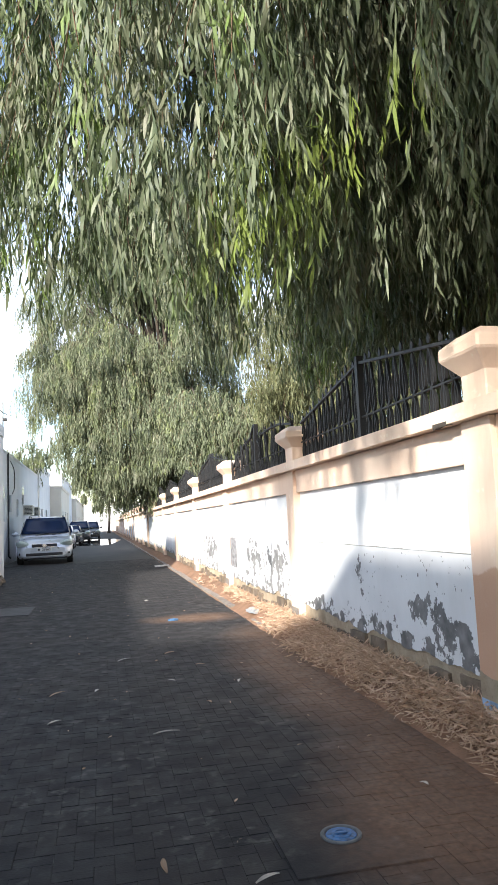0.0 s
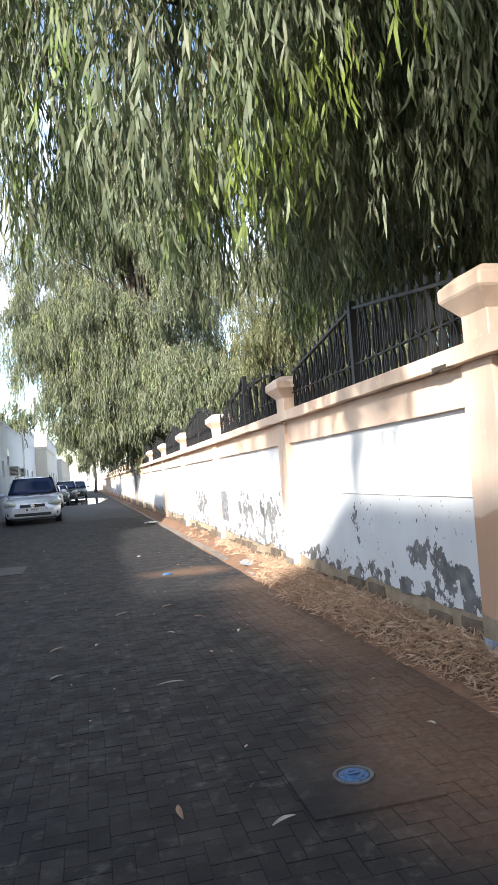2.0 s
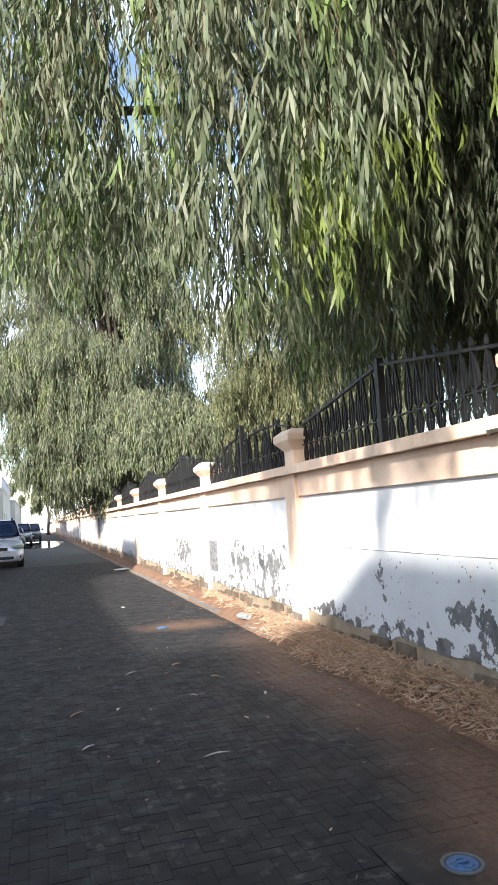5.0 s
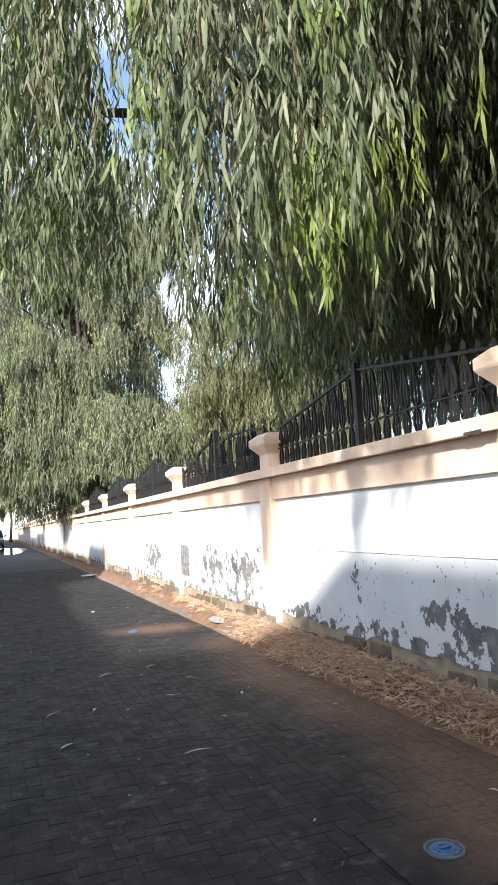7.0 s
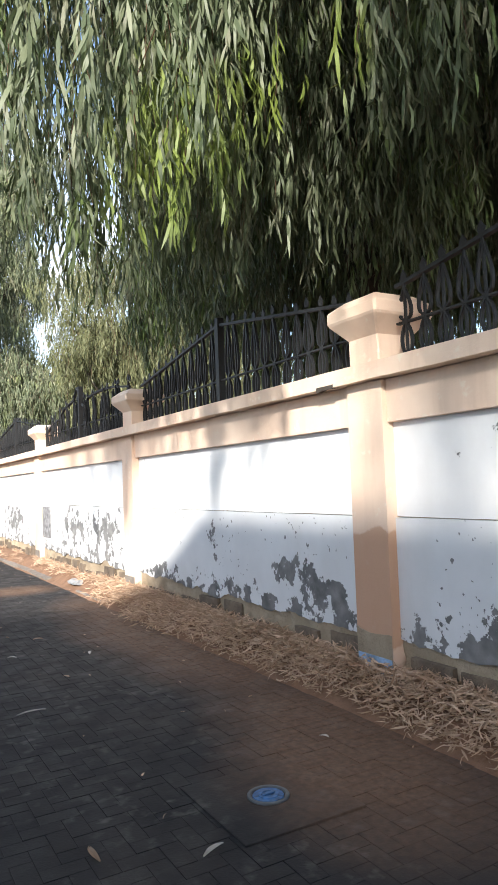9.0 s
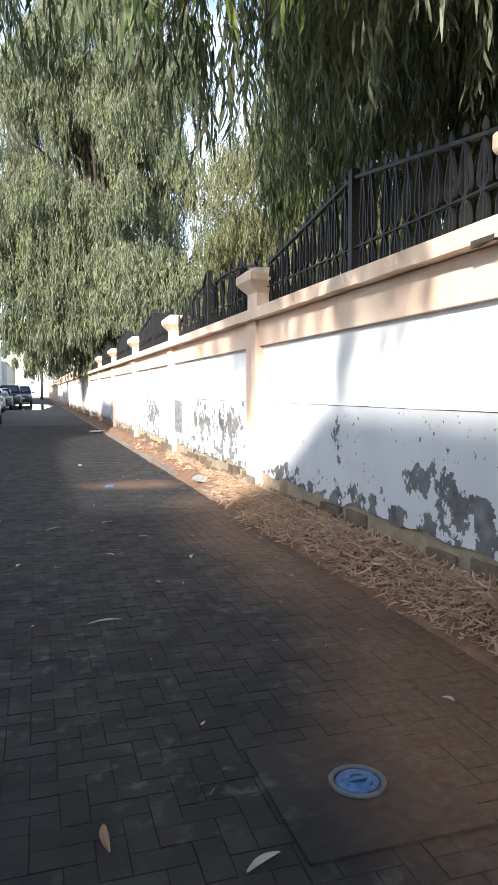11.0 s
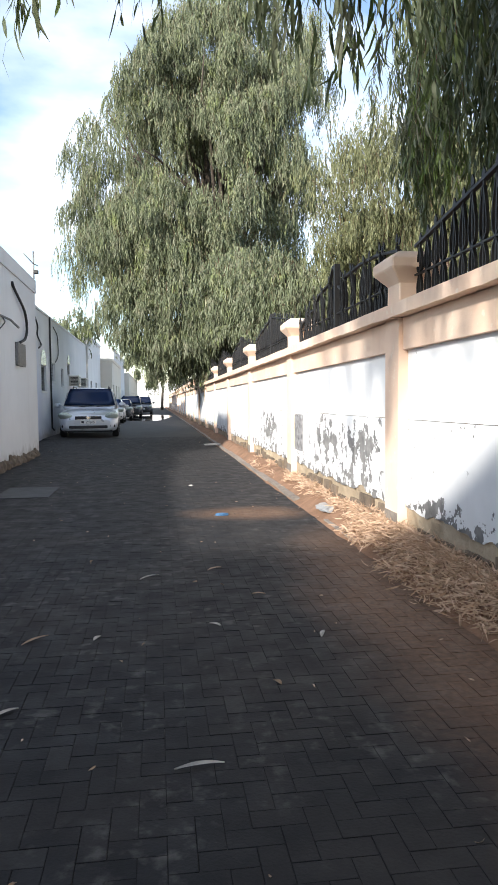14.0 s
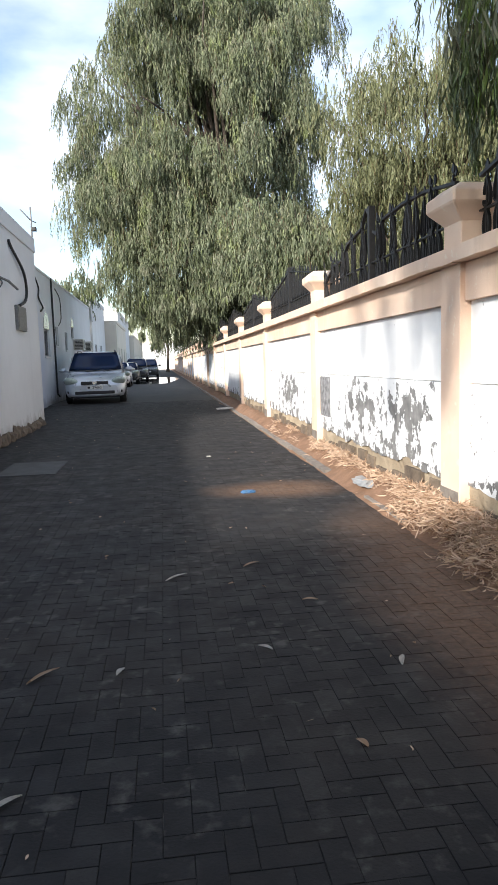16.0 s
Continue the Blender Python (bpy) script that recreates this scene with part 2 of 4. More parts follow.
M_GREYBOX = plain("grey_metal_box", (0.2, 0.2, 0.2), 0.5, 0.2)
M_DARKWIN = plain("dusty_window", (0.10, 0.11, 0.13), 0.25)
M_ACBOX = plain("ac_casing", (0.62, 0.60, 0.55), 0.5)
M_RUBBER = plain("tyre_rubber", (0.02, 0.02, 0.02), 0.85)
M_RIM = plain("alloy_rim", (0.5, 0.5, 0.52), 0.3, 0.9, 0.1)
M_TRIM = plain("black_plastic", (0.018, 0.018, 0.019), 0.5)
M_CHROME = plain("chrome", (0.75, 0.75, 0.76), 0.12, 1.0, 0.03)
M_PLATE = plain("number_plate", (0.75, 0.75, 0.72), 0.4, 0, 0.05)
M_INK = plain("plate_ink", (0.02, 0.02, 0.03), 0.5)
M_GALV = plain("galvanised_ring", (0.10, 0.11, 0.12), 0.55, 0.4)
M_COVER = plain("blue_cover", (0.025, 0.10, 0.24), 0.5, 0, 0.6, 40)
M_PALE = plain("pale_litter", (0.55, 0.52, 0.48), 0.8)


def car_paint(name, c, metal=0.5):
    k = Mat(name, 0.32, metal)
    k.color(k.ramp(k.noise(3, 6), 0.3, 0.7, tuple(v * 0.85 for v in c), c))
    k.rough(k.ramp(k.noise(6, 5), 0.3, 0.7, (0.26,) * 3, (0.42,) * 3))
    k.b.inputs["Coat Weight"].default_value = 0.5
    return k.m


M_SILVER = car_paint("silver_paint", (0.62, 0.65, 0.70))
M_CARWHITE = car_paint("white_car_paint", (0.75, 0.75, 0.74), 0.0)
M_CARDARK = car_paint("dark_car_paint", (0.05, 0.055, 0.06), 0.3)
# the blue base colour stands in for sky mirrored in the glass
M_GLASS = Mat("car_glass_sky_tint", 0.05).color((0.022, 0.05, 0.14)).m
M_LAMP = Mat("headlight_lens", 0.15).color((0.50, 0.56, 0.50)).m
M_WATER = Mat("puddle_water", 0.03).color((0.02, 0.02, 0.02)).m


# ---------------------------------------------------------------- mesh helpers
def part(name, bm, material, parent=None, label=""):
    me = bpy.data.meshes.new(name)
    bm.to_mesh(me)
    bm.free()
    me.materials.append(material)
    ob = new(name, me)
    if parent:
        ob.parent = parent
    if label:
        ob["label"] = label
    return ob


def array_part(name, verts, faces, material, parent=None, smooth=False):
    me = bpy.data.meshes.new(name)
    me.from_pydata(verts, [], faces)
    me.materials.append(material)
    if smooth:
        me.shade_smooth()
    ob = new(name, me)
    if parent:
        ob.parent = parent
    return ob


def thing(name, m=None, label="", category="", group="", kind=""):
    ob = new(name)
    ob.empty_display_size = 0.1
    if m is not None:
        ob.matrix_world = m
    return tagged(ob, label, category, group, kind)


def box(bm, lo, hi, bevel=0.0, turn=None):
    c = [(a + b) / 2 for a, b in zip(lo, hi)]
    d = [b - a for a, b in zip(lo, hi)]
    m = Matrix.Translation(c) @ (turn or Matrix()) @ Matrix.Diagonal((*d, 1))
    r = bmesh.ops.create_cube(bm, size=1, matrix=m)
    if bevel:
        es = list({e for v in r["verts"] for e in v.link_edges})
        bmesh.ops.bevel(bm, geom=es, offset=bevel, segments=2, affect="EDGES", profile=0.7)
    return bm


def boxed(lo, hi, bevel=0.0):
    return box(bmesh.new(), lo, hi, bevel)


def tube(bm, pts, radii, sides=8):
    """A tube along points, with a radius at each."""
    rings = []
    for i, p in enumerate(pts):
        p = Vector(p)
        way = (Vector(pts[min(i + 1, len(pts) - 1)]) - Vector(pts[max(i - 1, 0)])).normalized()
        a = way.orthogonal().normalized()
        b = way.cross(a)
        r = radii[i] if isinstance(radii, (list, tuple)) else radii
        rings.append([bm.verts.new(p + r * (math.cos(2 * math.pi * k / sides) * a + math.sin(2 * math.pi * k / sides) * b)) for k in range(sides)])
    for u, w in zip(rings, rings[1:]):
        # pick the shift that keeps the tube untwisted
        s = min(range(sides), key=lambda q: sum((u[k].co - w[(k + q) % sides].co).length for k in range(sides)))
        for k in range(sides):
            f = bm.faces.new((u[k], u[(k + 1) % sides], w[(k + 1 + s) % sides], w[(k + s) % sides]))
            f.smooth = True
    bm.faces.new(rings[0][::-1])
    bm.faces.new(rings[-1])
    return bm


def lathe(bm, profile, m, sides=32):
    """A turned solid: (radius, height) rows about the z axis of m."""
    rings = [[bm.verts.new(m @ Vector((r * math.cos(2 * math.pi * k / sides), r * math.sin(2 * math.pi * k / sides), z))) for k in range(sides)] for r, z in profile]
    for u, w in zip(rings, rings[1:]):
        for k in range(sides):
            bm.faces.new((u[k], u[(k + 1) % sides], w[(k + 1) % sides], w[k]))
    bm.faces.new(rings[0][::-1])
    bm.faces.new(rings[-1])
    return bm


def prism(bm, outline, a, b, axis=1):
    """An outline of (u, w) pairs drawn out along an axis from a to b."""
    def at(p, d):
        q = [p[0], p[1]]
        q.insert(axis, d)
        return bm.verts.new(q)
    u, w = [at(p, a) for p in outline], [at(p, b) for p in outline]
    n = len(outline)
    for k in range(n):
        bm.faces.new((u[k], u[(k + 1) % n], w[(k + 1) % n], w[k]))
    bm.faces.new(u[::-1])
    bm.faces.new(w)
    bmesh.ops.recalc_face_normals(bm, faces=bm.faces)
    return bm


rng = np.random.default_rng(7)
# ---------------------------------------------------------------- ground
part("ground", boxed((-1500, -1500, -0.4), (1500, 1500, -0.03)), M_GROUND)
tagged(bpy.data.objects["ground"], "dusty dark ground reaching to the horizon", "ground", kind="structure")
part("road", boxed((-9.0, 26.0, -0.2), (1.9, 160.0, 0.0)), M_GROUND)
tagged(bpy.data.objects["road"], "dark dusty lane surface stretching away along the wall", "road", kind="structure")


def verge_height(x, y):
    k = min(1.0, max(0.0, (x - 1.82) / 0.3))
    return 0.004 + 0.15 * k * k * (3 - 2 * k) + 0.014 * noise.noise((x * 5, y * 3, 0)) + 0.012 * noise.noise((x * 2, y * 0.9, 4))


verge = bmesh.new()
rows = []
for j in range(330):
    y = -6 + j * 0.2 if j < 200 else 34 + (j - 200) * 0.9
    rows.append([verge.verts.new((1.78 + 0.45 * i / 9 + (0.04 * noise.noise((0, y * 1.5, 3)) if i == 0 else 0), y, verge_height(1.78 + 0.45 * i / 9, y) - (0.03 if i == 0 else 0))) for i in range(10)])
for u, w in zip(rows, rows[1:]):
    for i in range(9):
        verge.faces.new((u[i], u[i + 1], w[i + 1], w[i])).smooth = True
tagged(part("verge", verge, M_SOIL), "strip of reddish sandy soil along the foot of the wall", "soil", kind="structure")
# garden soil behind the wall
tagged(part("garden_ground", boxed((2.46, -20, -0.1), (40, 140, 0.1)), M_SOIL), "bare brown garden soil behind the boundary wall", "ground", kind="structure")

# ---------------------------------------------------------------- boundary wall
PIERS = [-0.85, 3.36, 7.5, 11.9] + [11.9 + 4.4 * i for i in range(1, 24)]
PIER_W = 0.32
wall_right = thing("wall_right", None, "white rendered boundary wall with peach piers, frieze and coping", "wall", kind="structure")
part("wall_core", boxed((2.235, -9, -0.2), (2.45, PIERS[-1] + 1, 1.86)), M_MORTAR, wall_right)


def ragged_panel(y0, y1, z0, z1, x0, x1, seed, rag=0.05):
    """A slab of render whose lower edge has broken away unevenly."""
    bm = bmesh.new()
    n = max(8, int((y1 - y0) / 0.035))
    front, back = [], []
    for i in range(n + 1):
        y = y0 + (y1 - y0) * i / n
        z = z0 + rag * (noise.noise((y * 2.3, seed, 0)) + 0.55 * noise.noise((y * 6.1, seed, 1)) + 0.3 * noise.noise((y * 17, seed, 2)) + 0.12 * noise.noise((y * 43, seed, 5)))
        lip = 0.006 * noise.noise((y * 5, seed, 4))
        front.append((bm.verts.new((x0 + lip, y, z)), bm.verts.new((x0, y, (z0 + z1) / 2)), bm.verts.new((x0 + 0.003 * noise.noise((y * 3, seed, 8)), y, z1))))
        back.append((bm.verts.new((x1, y, z + 0.01)), bm.verts.new((x1, y, z1))))
    for i in range(n):
        a, b, c, d = front[i], front[i + 1], back[i], back[i + 1]
        for f in ((a[0], b[0], b[1], a[1]), (a[1], b[1], b[2], a[2]), (c[0], d[0], b[0], a[0]), (a[2], b[2], d[1], c[1])):
            bm.faces.new(f)
    bmesh.ops.recalc_face_normals(bm, faces=bm.faces)
    return bm


def pier_cap():
    bm = bmesh.new()
    prof = [(0.138, 1.95), (0.138, 2.125), (0.15, 2.14), (0.225, 2.225), (0.232, 2.24), (0.232, 2.30), (0.225, 2.312), (0.15, 2.368), (0.13, 2.374)]
    rings = []
    for r, z in prof:
        c = r * 0.06
        rings.append([bm.verts.new((sx * r - (sx * c if k else 0), sy * r - (0 if k else sy * c), z)) for sx, sy, k in
                      ((-1, -1, 1), (1, -1, 1), (1, -1, 0), (1, 1, 0), (1, 1, 1), (-1, 1, 1), (-1, 1, 0), (-1, -1, 0))])
    for u, w in zip(rings, rings[1:]):
        for k in range(8):
            bm.faces.new((u[k], u[(k + 1) % 8], w[(k + 1) % 8], w[k]))
    bm.faces.new(rings[-1])
    bm.faces.new(rings[0][::-1])
    for v in bm.verts:
        v.co += 0.004 * noise.noise_vector(v.co * 9)
    bmesh.ops.recalc_face_normals(bm, faces=bm.faces)
    return bm


cap_mesh = None
for i, y in enumerate(PIERS):
    part("pier", boxed((2.12, y, 0.06), (2.236, y + PIER_W, 1.852), 0.008), M_PEACH, wall_right)
    if y < 30:
        part("painted_foot", boxed((2.115, y + 0.01, 0.05), (2.13, y + PIER_W - 0.008, 0.24 if i == 1 else 0.3), 0.004), M_BLUE_PAINT if i in (1,) else M_KERB, wall_right,
             "patch of faded blue paint at the foot of a pier" if i == 1 else "bare grey concrete foot of a pier")
    if i == 1:
        part("bare_foot", ragged_panel(y + 0.004, y + PIER_W - 0.004, 0.37, 0.2, 2.117, 2.135, 9.1, 0.03), M_MORTAR, wall_right, "patch of bare mortar above the painted foot")
    if cap_mesh is None:
        cap = part("pier_cap", pier_cap(), M_PEACH, wall_right)
        cap_mesh = cap.data
    else:
        cap = new("pier_cap", cap_mesh)
        cap.parent = wall_right
    cap.location = (2.27, y + PIER_W / 2, 0)
    cap.rotation_euler = (0, 0, radians(90 * (i % 4)) + 0.015 * ((i * 7) % 3 - 1))
    if i + 1 == len(PIERS):
        break
    a, b = y + PIER_W, PIERS[i + 1]
    part("frieze", boxed((2.155, a, 1.60), (2.236, b, 1.852), 0.006), M_PEACH, wall_right)
    part("upper_panel", ragged_panel(a, b, 1.052, 1.602, 2.2, 2.236, i * 3.1, 0.004), M_WHITE_UP, wall_right, "plain white painted panel")
    part("lower_panel", ragged_panel(a, b, 0.335, 1.046, 2.183, 2.236, i * 5.7, 0.055), M_WHITE_LOW, wall_right, "white panel with flaking paint and a broken lower edge")
    cop = ragged_panel(y, b, 1.852, 1.95, 2.05, 2.5, i * 2.2, 0.006)
    part("coping", cop, M_PEACH, wall_right)
    part("coping_end", boxed((2.3, y, 1.853), (2.5, b, 1.945)), M_PEACH, wall_right)

# slatted vent beside the fourth pier
vent = thing("wall_vent", Matrix.Translation((2.18, 11.4, 0.52)), "weathered grey slatted vent set in the white wall", "vent")
M_SLAT = plain("weathered_slat", (0.2, 0.2, 0.21), 0.7, 0, 0.6, 14)
part("backing", boxed((-0.004, 0.0, 0.0), (0.01, 0.49, 0.5)), M_GREYBOX, vent)
for i in range(11):
    part("slat", boxed((-0.022, 0.012 + i * 0.041, 0.012 * (i % 3)), (-0.002, 0.036 + i * 0.041, 0.49 - 0.01 * (i % 2)), 0.003), M_SLAT, vent)
# solid dark slab in place of the shaded hollow of a chip
part("broken_coping", ragged_panel(3.72, 3.9, 1.835, 1.868, 2.046, 2.1, 4.4, 0.03), M_BARK, wall_right, "dark sliver standing for the shade in a broken notch under the coping")

# ---------------------------------------------------------------- iron railing
def ribbon(bm, pts, w=0.022, t=0.01):
    """A flat iron strip along points in the plane x = 0, wide along x."""
    rings = []
    for i, (y, z) in enumerate(pts):
        a, b = pts[max(i - 1, 0)], pts[min(i + 1, len(pts) - 1)]
        d = Vector((0, b[0] - a[0], b[1] - a[1])).normalized()
        nrm = Vector((0, -d.z, d.y)) * t / 2
        p = Vector((0, y, z))
        rings.append([bm.verts.new(p + nrm + Vector((s * w / 2, 0, 0))) for s in (-1, 1)] + [bm.verts.new(p - nrm + Vector((s * w / 2, 0, 0))) for s in (1, -1)])
    for u, v in zip(rings, rings[1:]):
        for k in range(4):
            bm.faces.new((u[k], u[(k + 1) % 4], v[(k + 1) % 4], v[k]))
    bm.faces.new(rings[0][::-1])
    bm.faces.new(rings[-1])


def baluster(h):
    """One bar with a long lens above a short loop, and a spear tip."""
    bm = bmesh.new()
    box(bm, (-0.007, -0.007, 0), (0.007, 0.007, h))
    for s in (-1, 1):
        ribbon(bm, [(s * 0.006 + s * 0.036 * math.sin(math.pi * k / 8) ** 0.8, 0.02 + 0.2 * k / 8) for k in range(9)])
        top = h - 0.03
        ribbon(bm, [(s * 0.006 + s * 0.042 * math.sin(math.pi * (k / 9) ** 0.6), 0.235 + (top - 0.235) * k / 9) for k in range(10)])
    box(bm, (-0.012, -0.02, 0.215), (0.012, 0.02, 0.238))
    tip = [(-0.018, h + 0.012), (0.018, h + 0.012), (0.026, h + 0.045), (0.0, h + 0.085), (-0.026, h + 0.045)]
    prism(bm, tip, -0.005, 0.005, 0)
    return bm


BAR_MESHES = {}


def rail_height(k):
    """The height of the top rail over the coping along a bay, k from 0 to 1: a shallow tent."""
    return 0.45 + 0.27 * (1 - abs(2 * k - 1))


def railing(i):
    a, b = PIERS[i] + PIER_W + 0.03, PIERS[i + 1] - 0.03
    broken = i == 2
    r = thing("iron_railing", Matrix.Translation((2.25, a, 1.947)), "bent black wrought iron railing with a broken top rail" if broken else
              "black wrought iron railing with spear tips on the coping", "railing", "railings on the wall")
    n = b - a
    mid = n * 0.5
    post = bmesh.new()
    box(post, (-0.032, mid - 0.032, 0), (0.032, mid + 0.032, 0.78), 0.004)
    part("post", post, M_IRON, r)
    for lo, hi in ((0.0, mid - 0.03), (mid + 0.03, n)):
        bm = bmesh.new()
        if broken and lo > 0:
            p = [(lo, 0.70), (lo + 0.12, 0.78), (lo + 0.3, 0.62), (lo + 0.8, 0.56), (lo + 1.1, 0.42), (lo + 1.45, 0.40), (hi - 0.12, 0.28), (hi, 0.30)]
            ribbon(bm, p, 0.035, 0.022)
        elif broken:
            ribbon(bm, [(0, 0.5), (0.6, 0.58), (1.1, 0.60), (hi - 0.35, 0.58), (hi - 0.2, 0.46), (hi - 0.05, 0.52)], 0.035, 0.022)
        else:
            ribbon(bm, [(lo, rail_height(lo / n)), (hi, rail_height(hi / n))], 0.035, 0.022)
        part("top_rail", bm, M_IRON, r)
        bm = bmesh.new()
        ribbon(bm, [(lo, 0.228), (hi, 0.228)], 0.03, 0.012)
        part("lower_rail", bm, M_IRON, r)
    count = int(n / (0.115 if broken else 0.145))
    for k in range(count):
        y = (k + 0.5) * n / count
        if abs(y - mid) < 0.06:
            continue
        h = rail_height(y / n)
        if broken:
            h = 0.58 if y < mid else max(0.40, 0.62 - 0.11 * (y - mid))
        key = round(h / 0.03)
        if key not in BAR_MESHES:
            bar = part("baluster", baluster(key * 0.03), M_IRON, r)
            BAR_MESHES[key] = bar.data
        else:
            bar = new("baluster", BAR_MESHES[key])
            bar.parent = r
        bar.location = (0, y, 0)
        if broken:
            bar.rotation_euler = (0.10 * math.sin(k * 2.3), 0.08 * math.sin(k * 1.7), 0)
        else:
            bar.rotation_euler = (0.02 * math.sin(k * 2.9 + i), 0.015 * math.sin(k * 1.7), 0)
    return r


for i in range(0, 19):
    railing(i)

# ---------------------------------------------------------------- houses on the west side
def face_wall(parent, name, x, y0, y1, z1, holes, material, thick=0.25):
    """A wall in the plane x with rectangular openings (ya, yb, za, zb), cut through it."""
    bm = bmesh.new()
    at = y0
    for ya, yb, za, zb in sorted(holes):
        box(bm, (x - thick, at, -0.1), (x, ya, z1))
        box(bm, (x - thick, ya, -0.1), (x, yb, za))
        box(bm, (x - thick, ya, zb), (x, yb, z1))
        at = yb
    box(bm, (x - thick, at, -0.1), (x, y1, z1))
    bmesh.ops.remove_doubles(bm, verts=bm.verts, dist=0.0005)
    return part(name, bm, material, parent)


def window_in(parent, x, ya, yb, za, zb, arch=False):
    w = thing("window")
    w.parent = parent
    part("pane", boxed((x - 0.14, ya, za), (x - 0.12, yb, zb)), M_DARKWIN, w)
    bm = bmesh.new()
    for lo, hi in (((ya, za), (ya + 0.05, zb)), ((yb - 0.05, za), (yb, zb)), ((ya, za), (yb, za + 0.05)), ((ya, zb - 0.05), (yb, zb)), (((ya + yb) / 2 - 0.02, za), ((ya + yb) / 2 + 0.02, zb))):
        box(bm, (x - 0.13, lo[0], lo[1]), (x - 0.07, hi[0], hi[1]))
    part("frame", bm, M_GREYBOX, w)
    part("sill", boxed((x - 0.1, ya - 0.05, za - 0.06), (x + 0.04, yb + 0.05, za + 0.002), 0.006), M_HOUSE, w)
    if arch:
        bm = bmesh.new()
        r = (yb - ya) / 2
        c = (ya + yb) / 2
        out = [(c + r * math.cos(math.pi * k / 12), zb + r * math.sin(math.pi * k / 12)) for k in range(13)]
        prism(bm, out, x - 0.05, x + 0.012, 0)
        part("fanlight", bm, M_DARKWIN, w)


# near house, beside the start of the walk
near_house = thing("house_near", None, "plain white flat-roofed house beside the lane", "house", kind="structure")
part("wall", boxed((-10, -16, -0.1), (-2.52, 0.3, 4.12)), M_HOUSE, near_house)
part("parapet", boxed((-10.0, -16.0, 4.122), (-2.47, 0.3, 4.22)), M_HOUSE, near_house)
# yard wall with a gate
yard = thing("wall_yard", None, "low white plastered yard wall along the lane", "wall", kind="structure")
part("wall", boxed((-2.78, 0.3, -0.1), (-2.52, 10.95, 2.0), 0.01), M_HOUSE, yard)
part("wall", boxed((-2.78, 14.2, -0.1), (-2.52, 15.0, 2.22), 0.01), M_HOUSE, yard)
gate = thing("metal_gate", Matrix.Translation((-2.63, 10.95, 0.05)), "black painted steel yard gate, closed", "gate")
part("gate_frame", box(box(box(box(bmesh.new(), (0, 0.02, 0), (0.06, 0.1, 2.12)), (0, 3.13, 0), (0.06, 3.23, 2.12)), (0, 0.1, 2.02), (0.06, 3.13, 2.12)), (0, 0.1, 0.02), (0.06, 3.13, 0.12)), M_IRON, gate)
for i in range(15):
    part("bar", boxed((0.015, 0.2 + i * 0.2, 0.12), (0.045, 0.24 + i * 0.2, 2.02)), M_IRON, gate)
part("panel", boxed((0.0, 0.1, 0.12), (0.012, 3.13, 2.02)), M_IRON, gate)

house_a = thing("house_front", None, "white flat-roofed house end standing forward to the lane", "house", kind="structure")
part("wall", boxed((-10, 15.0, -0.1), (-2.52, 18.8, 3.72), 0.012), M_HOUSE, house_a)
part("parapet", boxed((-10.0, 14.975, 3.722), (-2.495, 18.82, 4.02), 0.012), M_HOUSE, house_a)
lump_rng = random.Random(5)
for k in range(24):
    lump = bmesh.new()
    bmesh.ops.create_icosphere(lump, subdivisions=2, radius=1)
    wide = Vector((lump_rng.uniform(0.05, 0.11), lump_rng.uniform(0.09, 0.2), lump_rng.uniform(0.07, 0.16)))
    for v in lump.verts:
        v.co *= 1 + 0.5 * noise.noise(v.co * 1.7 + Vector((k * 3.1, 0, 0)))
        v.co = Vector((v.co.x * wide.x, v.co.y * wide.y, v.co.z * wide.z))
    stone = part("plinth_stone", lump, M_BLOCK, house_a, "crumbling dark stone at the foot of the wall")
    stone.location = (-2.51, 14.25 + 0.185 * k, lump_rng.uniform(0.02, 0.09))

house_b = thing("house_back", None, "long white house wall set back, with a faded blue patch", "house", kind="structure")
holes = [(26.1, 27.2, 1.6, 2.5), (28.6, 29.3, 2.0, 2.7), (31.0, 31.7, 1.9, 2.6), (33.0, 33.8, 2.45, 2.9)]
face_wall(house_b, "wall", -3.6, 18.8, 41.0, 4.25, holes, M_HOUSE_B)
part("body", boxed((-10, 18.82, -0.1), (-3.9, 40.9, 4.2)), M_DARKWIN, house_b)
part("end_wall", boxed((-10, 40.8, -0.1), (-3.61, 41.05, 4.25)), M_HOUSE_B, house_b)
part("coping", boxed((-4.0, 18.82, 4.252), (-3.57, 41.0, 4.33), 0.01), M_HOUSE, house_b)
for k, hole in enumerate(holes):
    window_in(house_b, -3.6, *hole, arch=k in (0, 3))


def cable(name, pts, r, label):
    bm = bmesh.new()
    n = 24
    out = []
    P = [Vector(p) for p in pts]
    P = [2 * P[0] - P[1]] + P + [2 * P[-1] - P[-2]]
    for s in range(1, len(P) - 2):
        for k in range(n // (len(P) - 3) + 1):
            t = k / (n // (len(P) - 3) + 1)
            a, b, c, d = P[s - 1], P[s], P[s + 1], P[s + 2]
            out.append(0.5 * (2 * b + (c - a) * t + (2 * a - 5 * b + 4 * c - d) * t * t + (3 * b - a - 3 * c + d) * t ** 3))
    out.append(P[-2])
    ob = part(name, tube(bm, out, r, 8), M_CABLE)
    return tagged(ob, label, "cable")


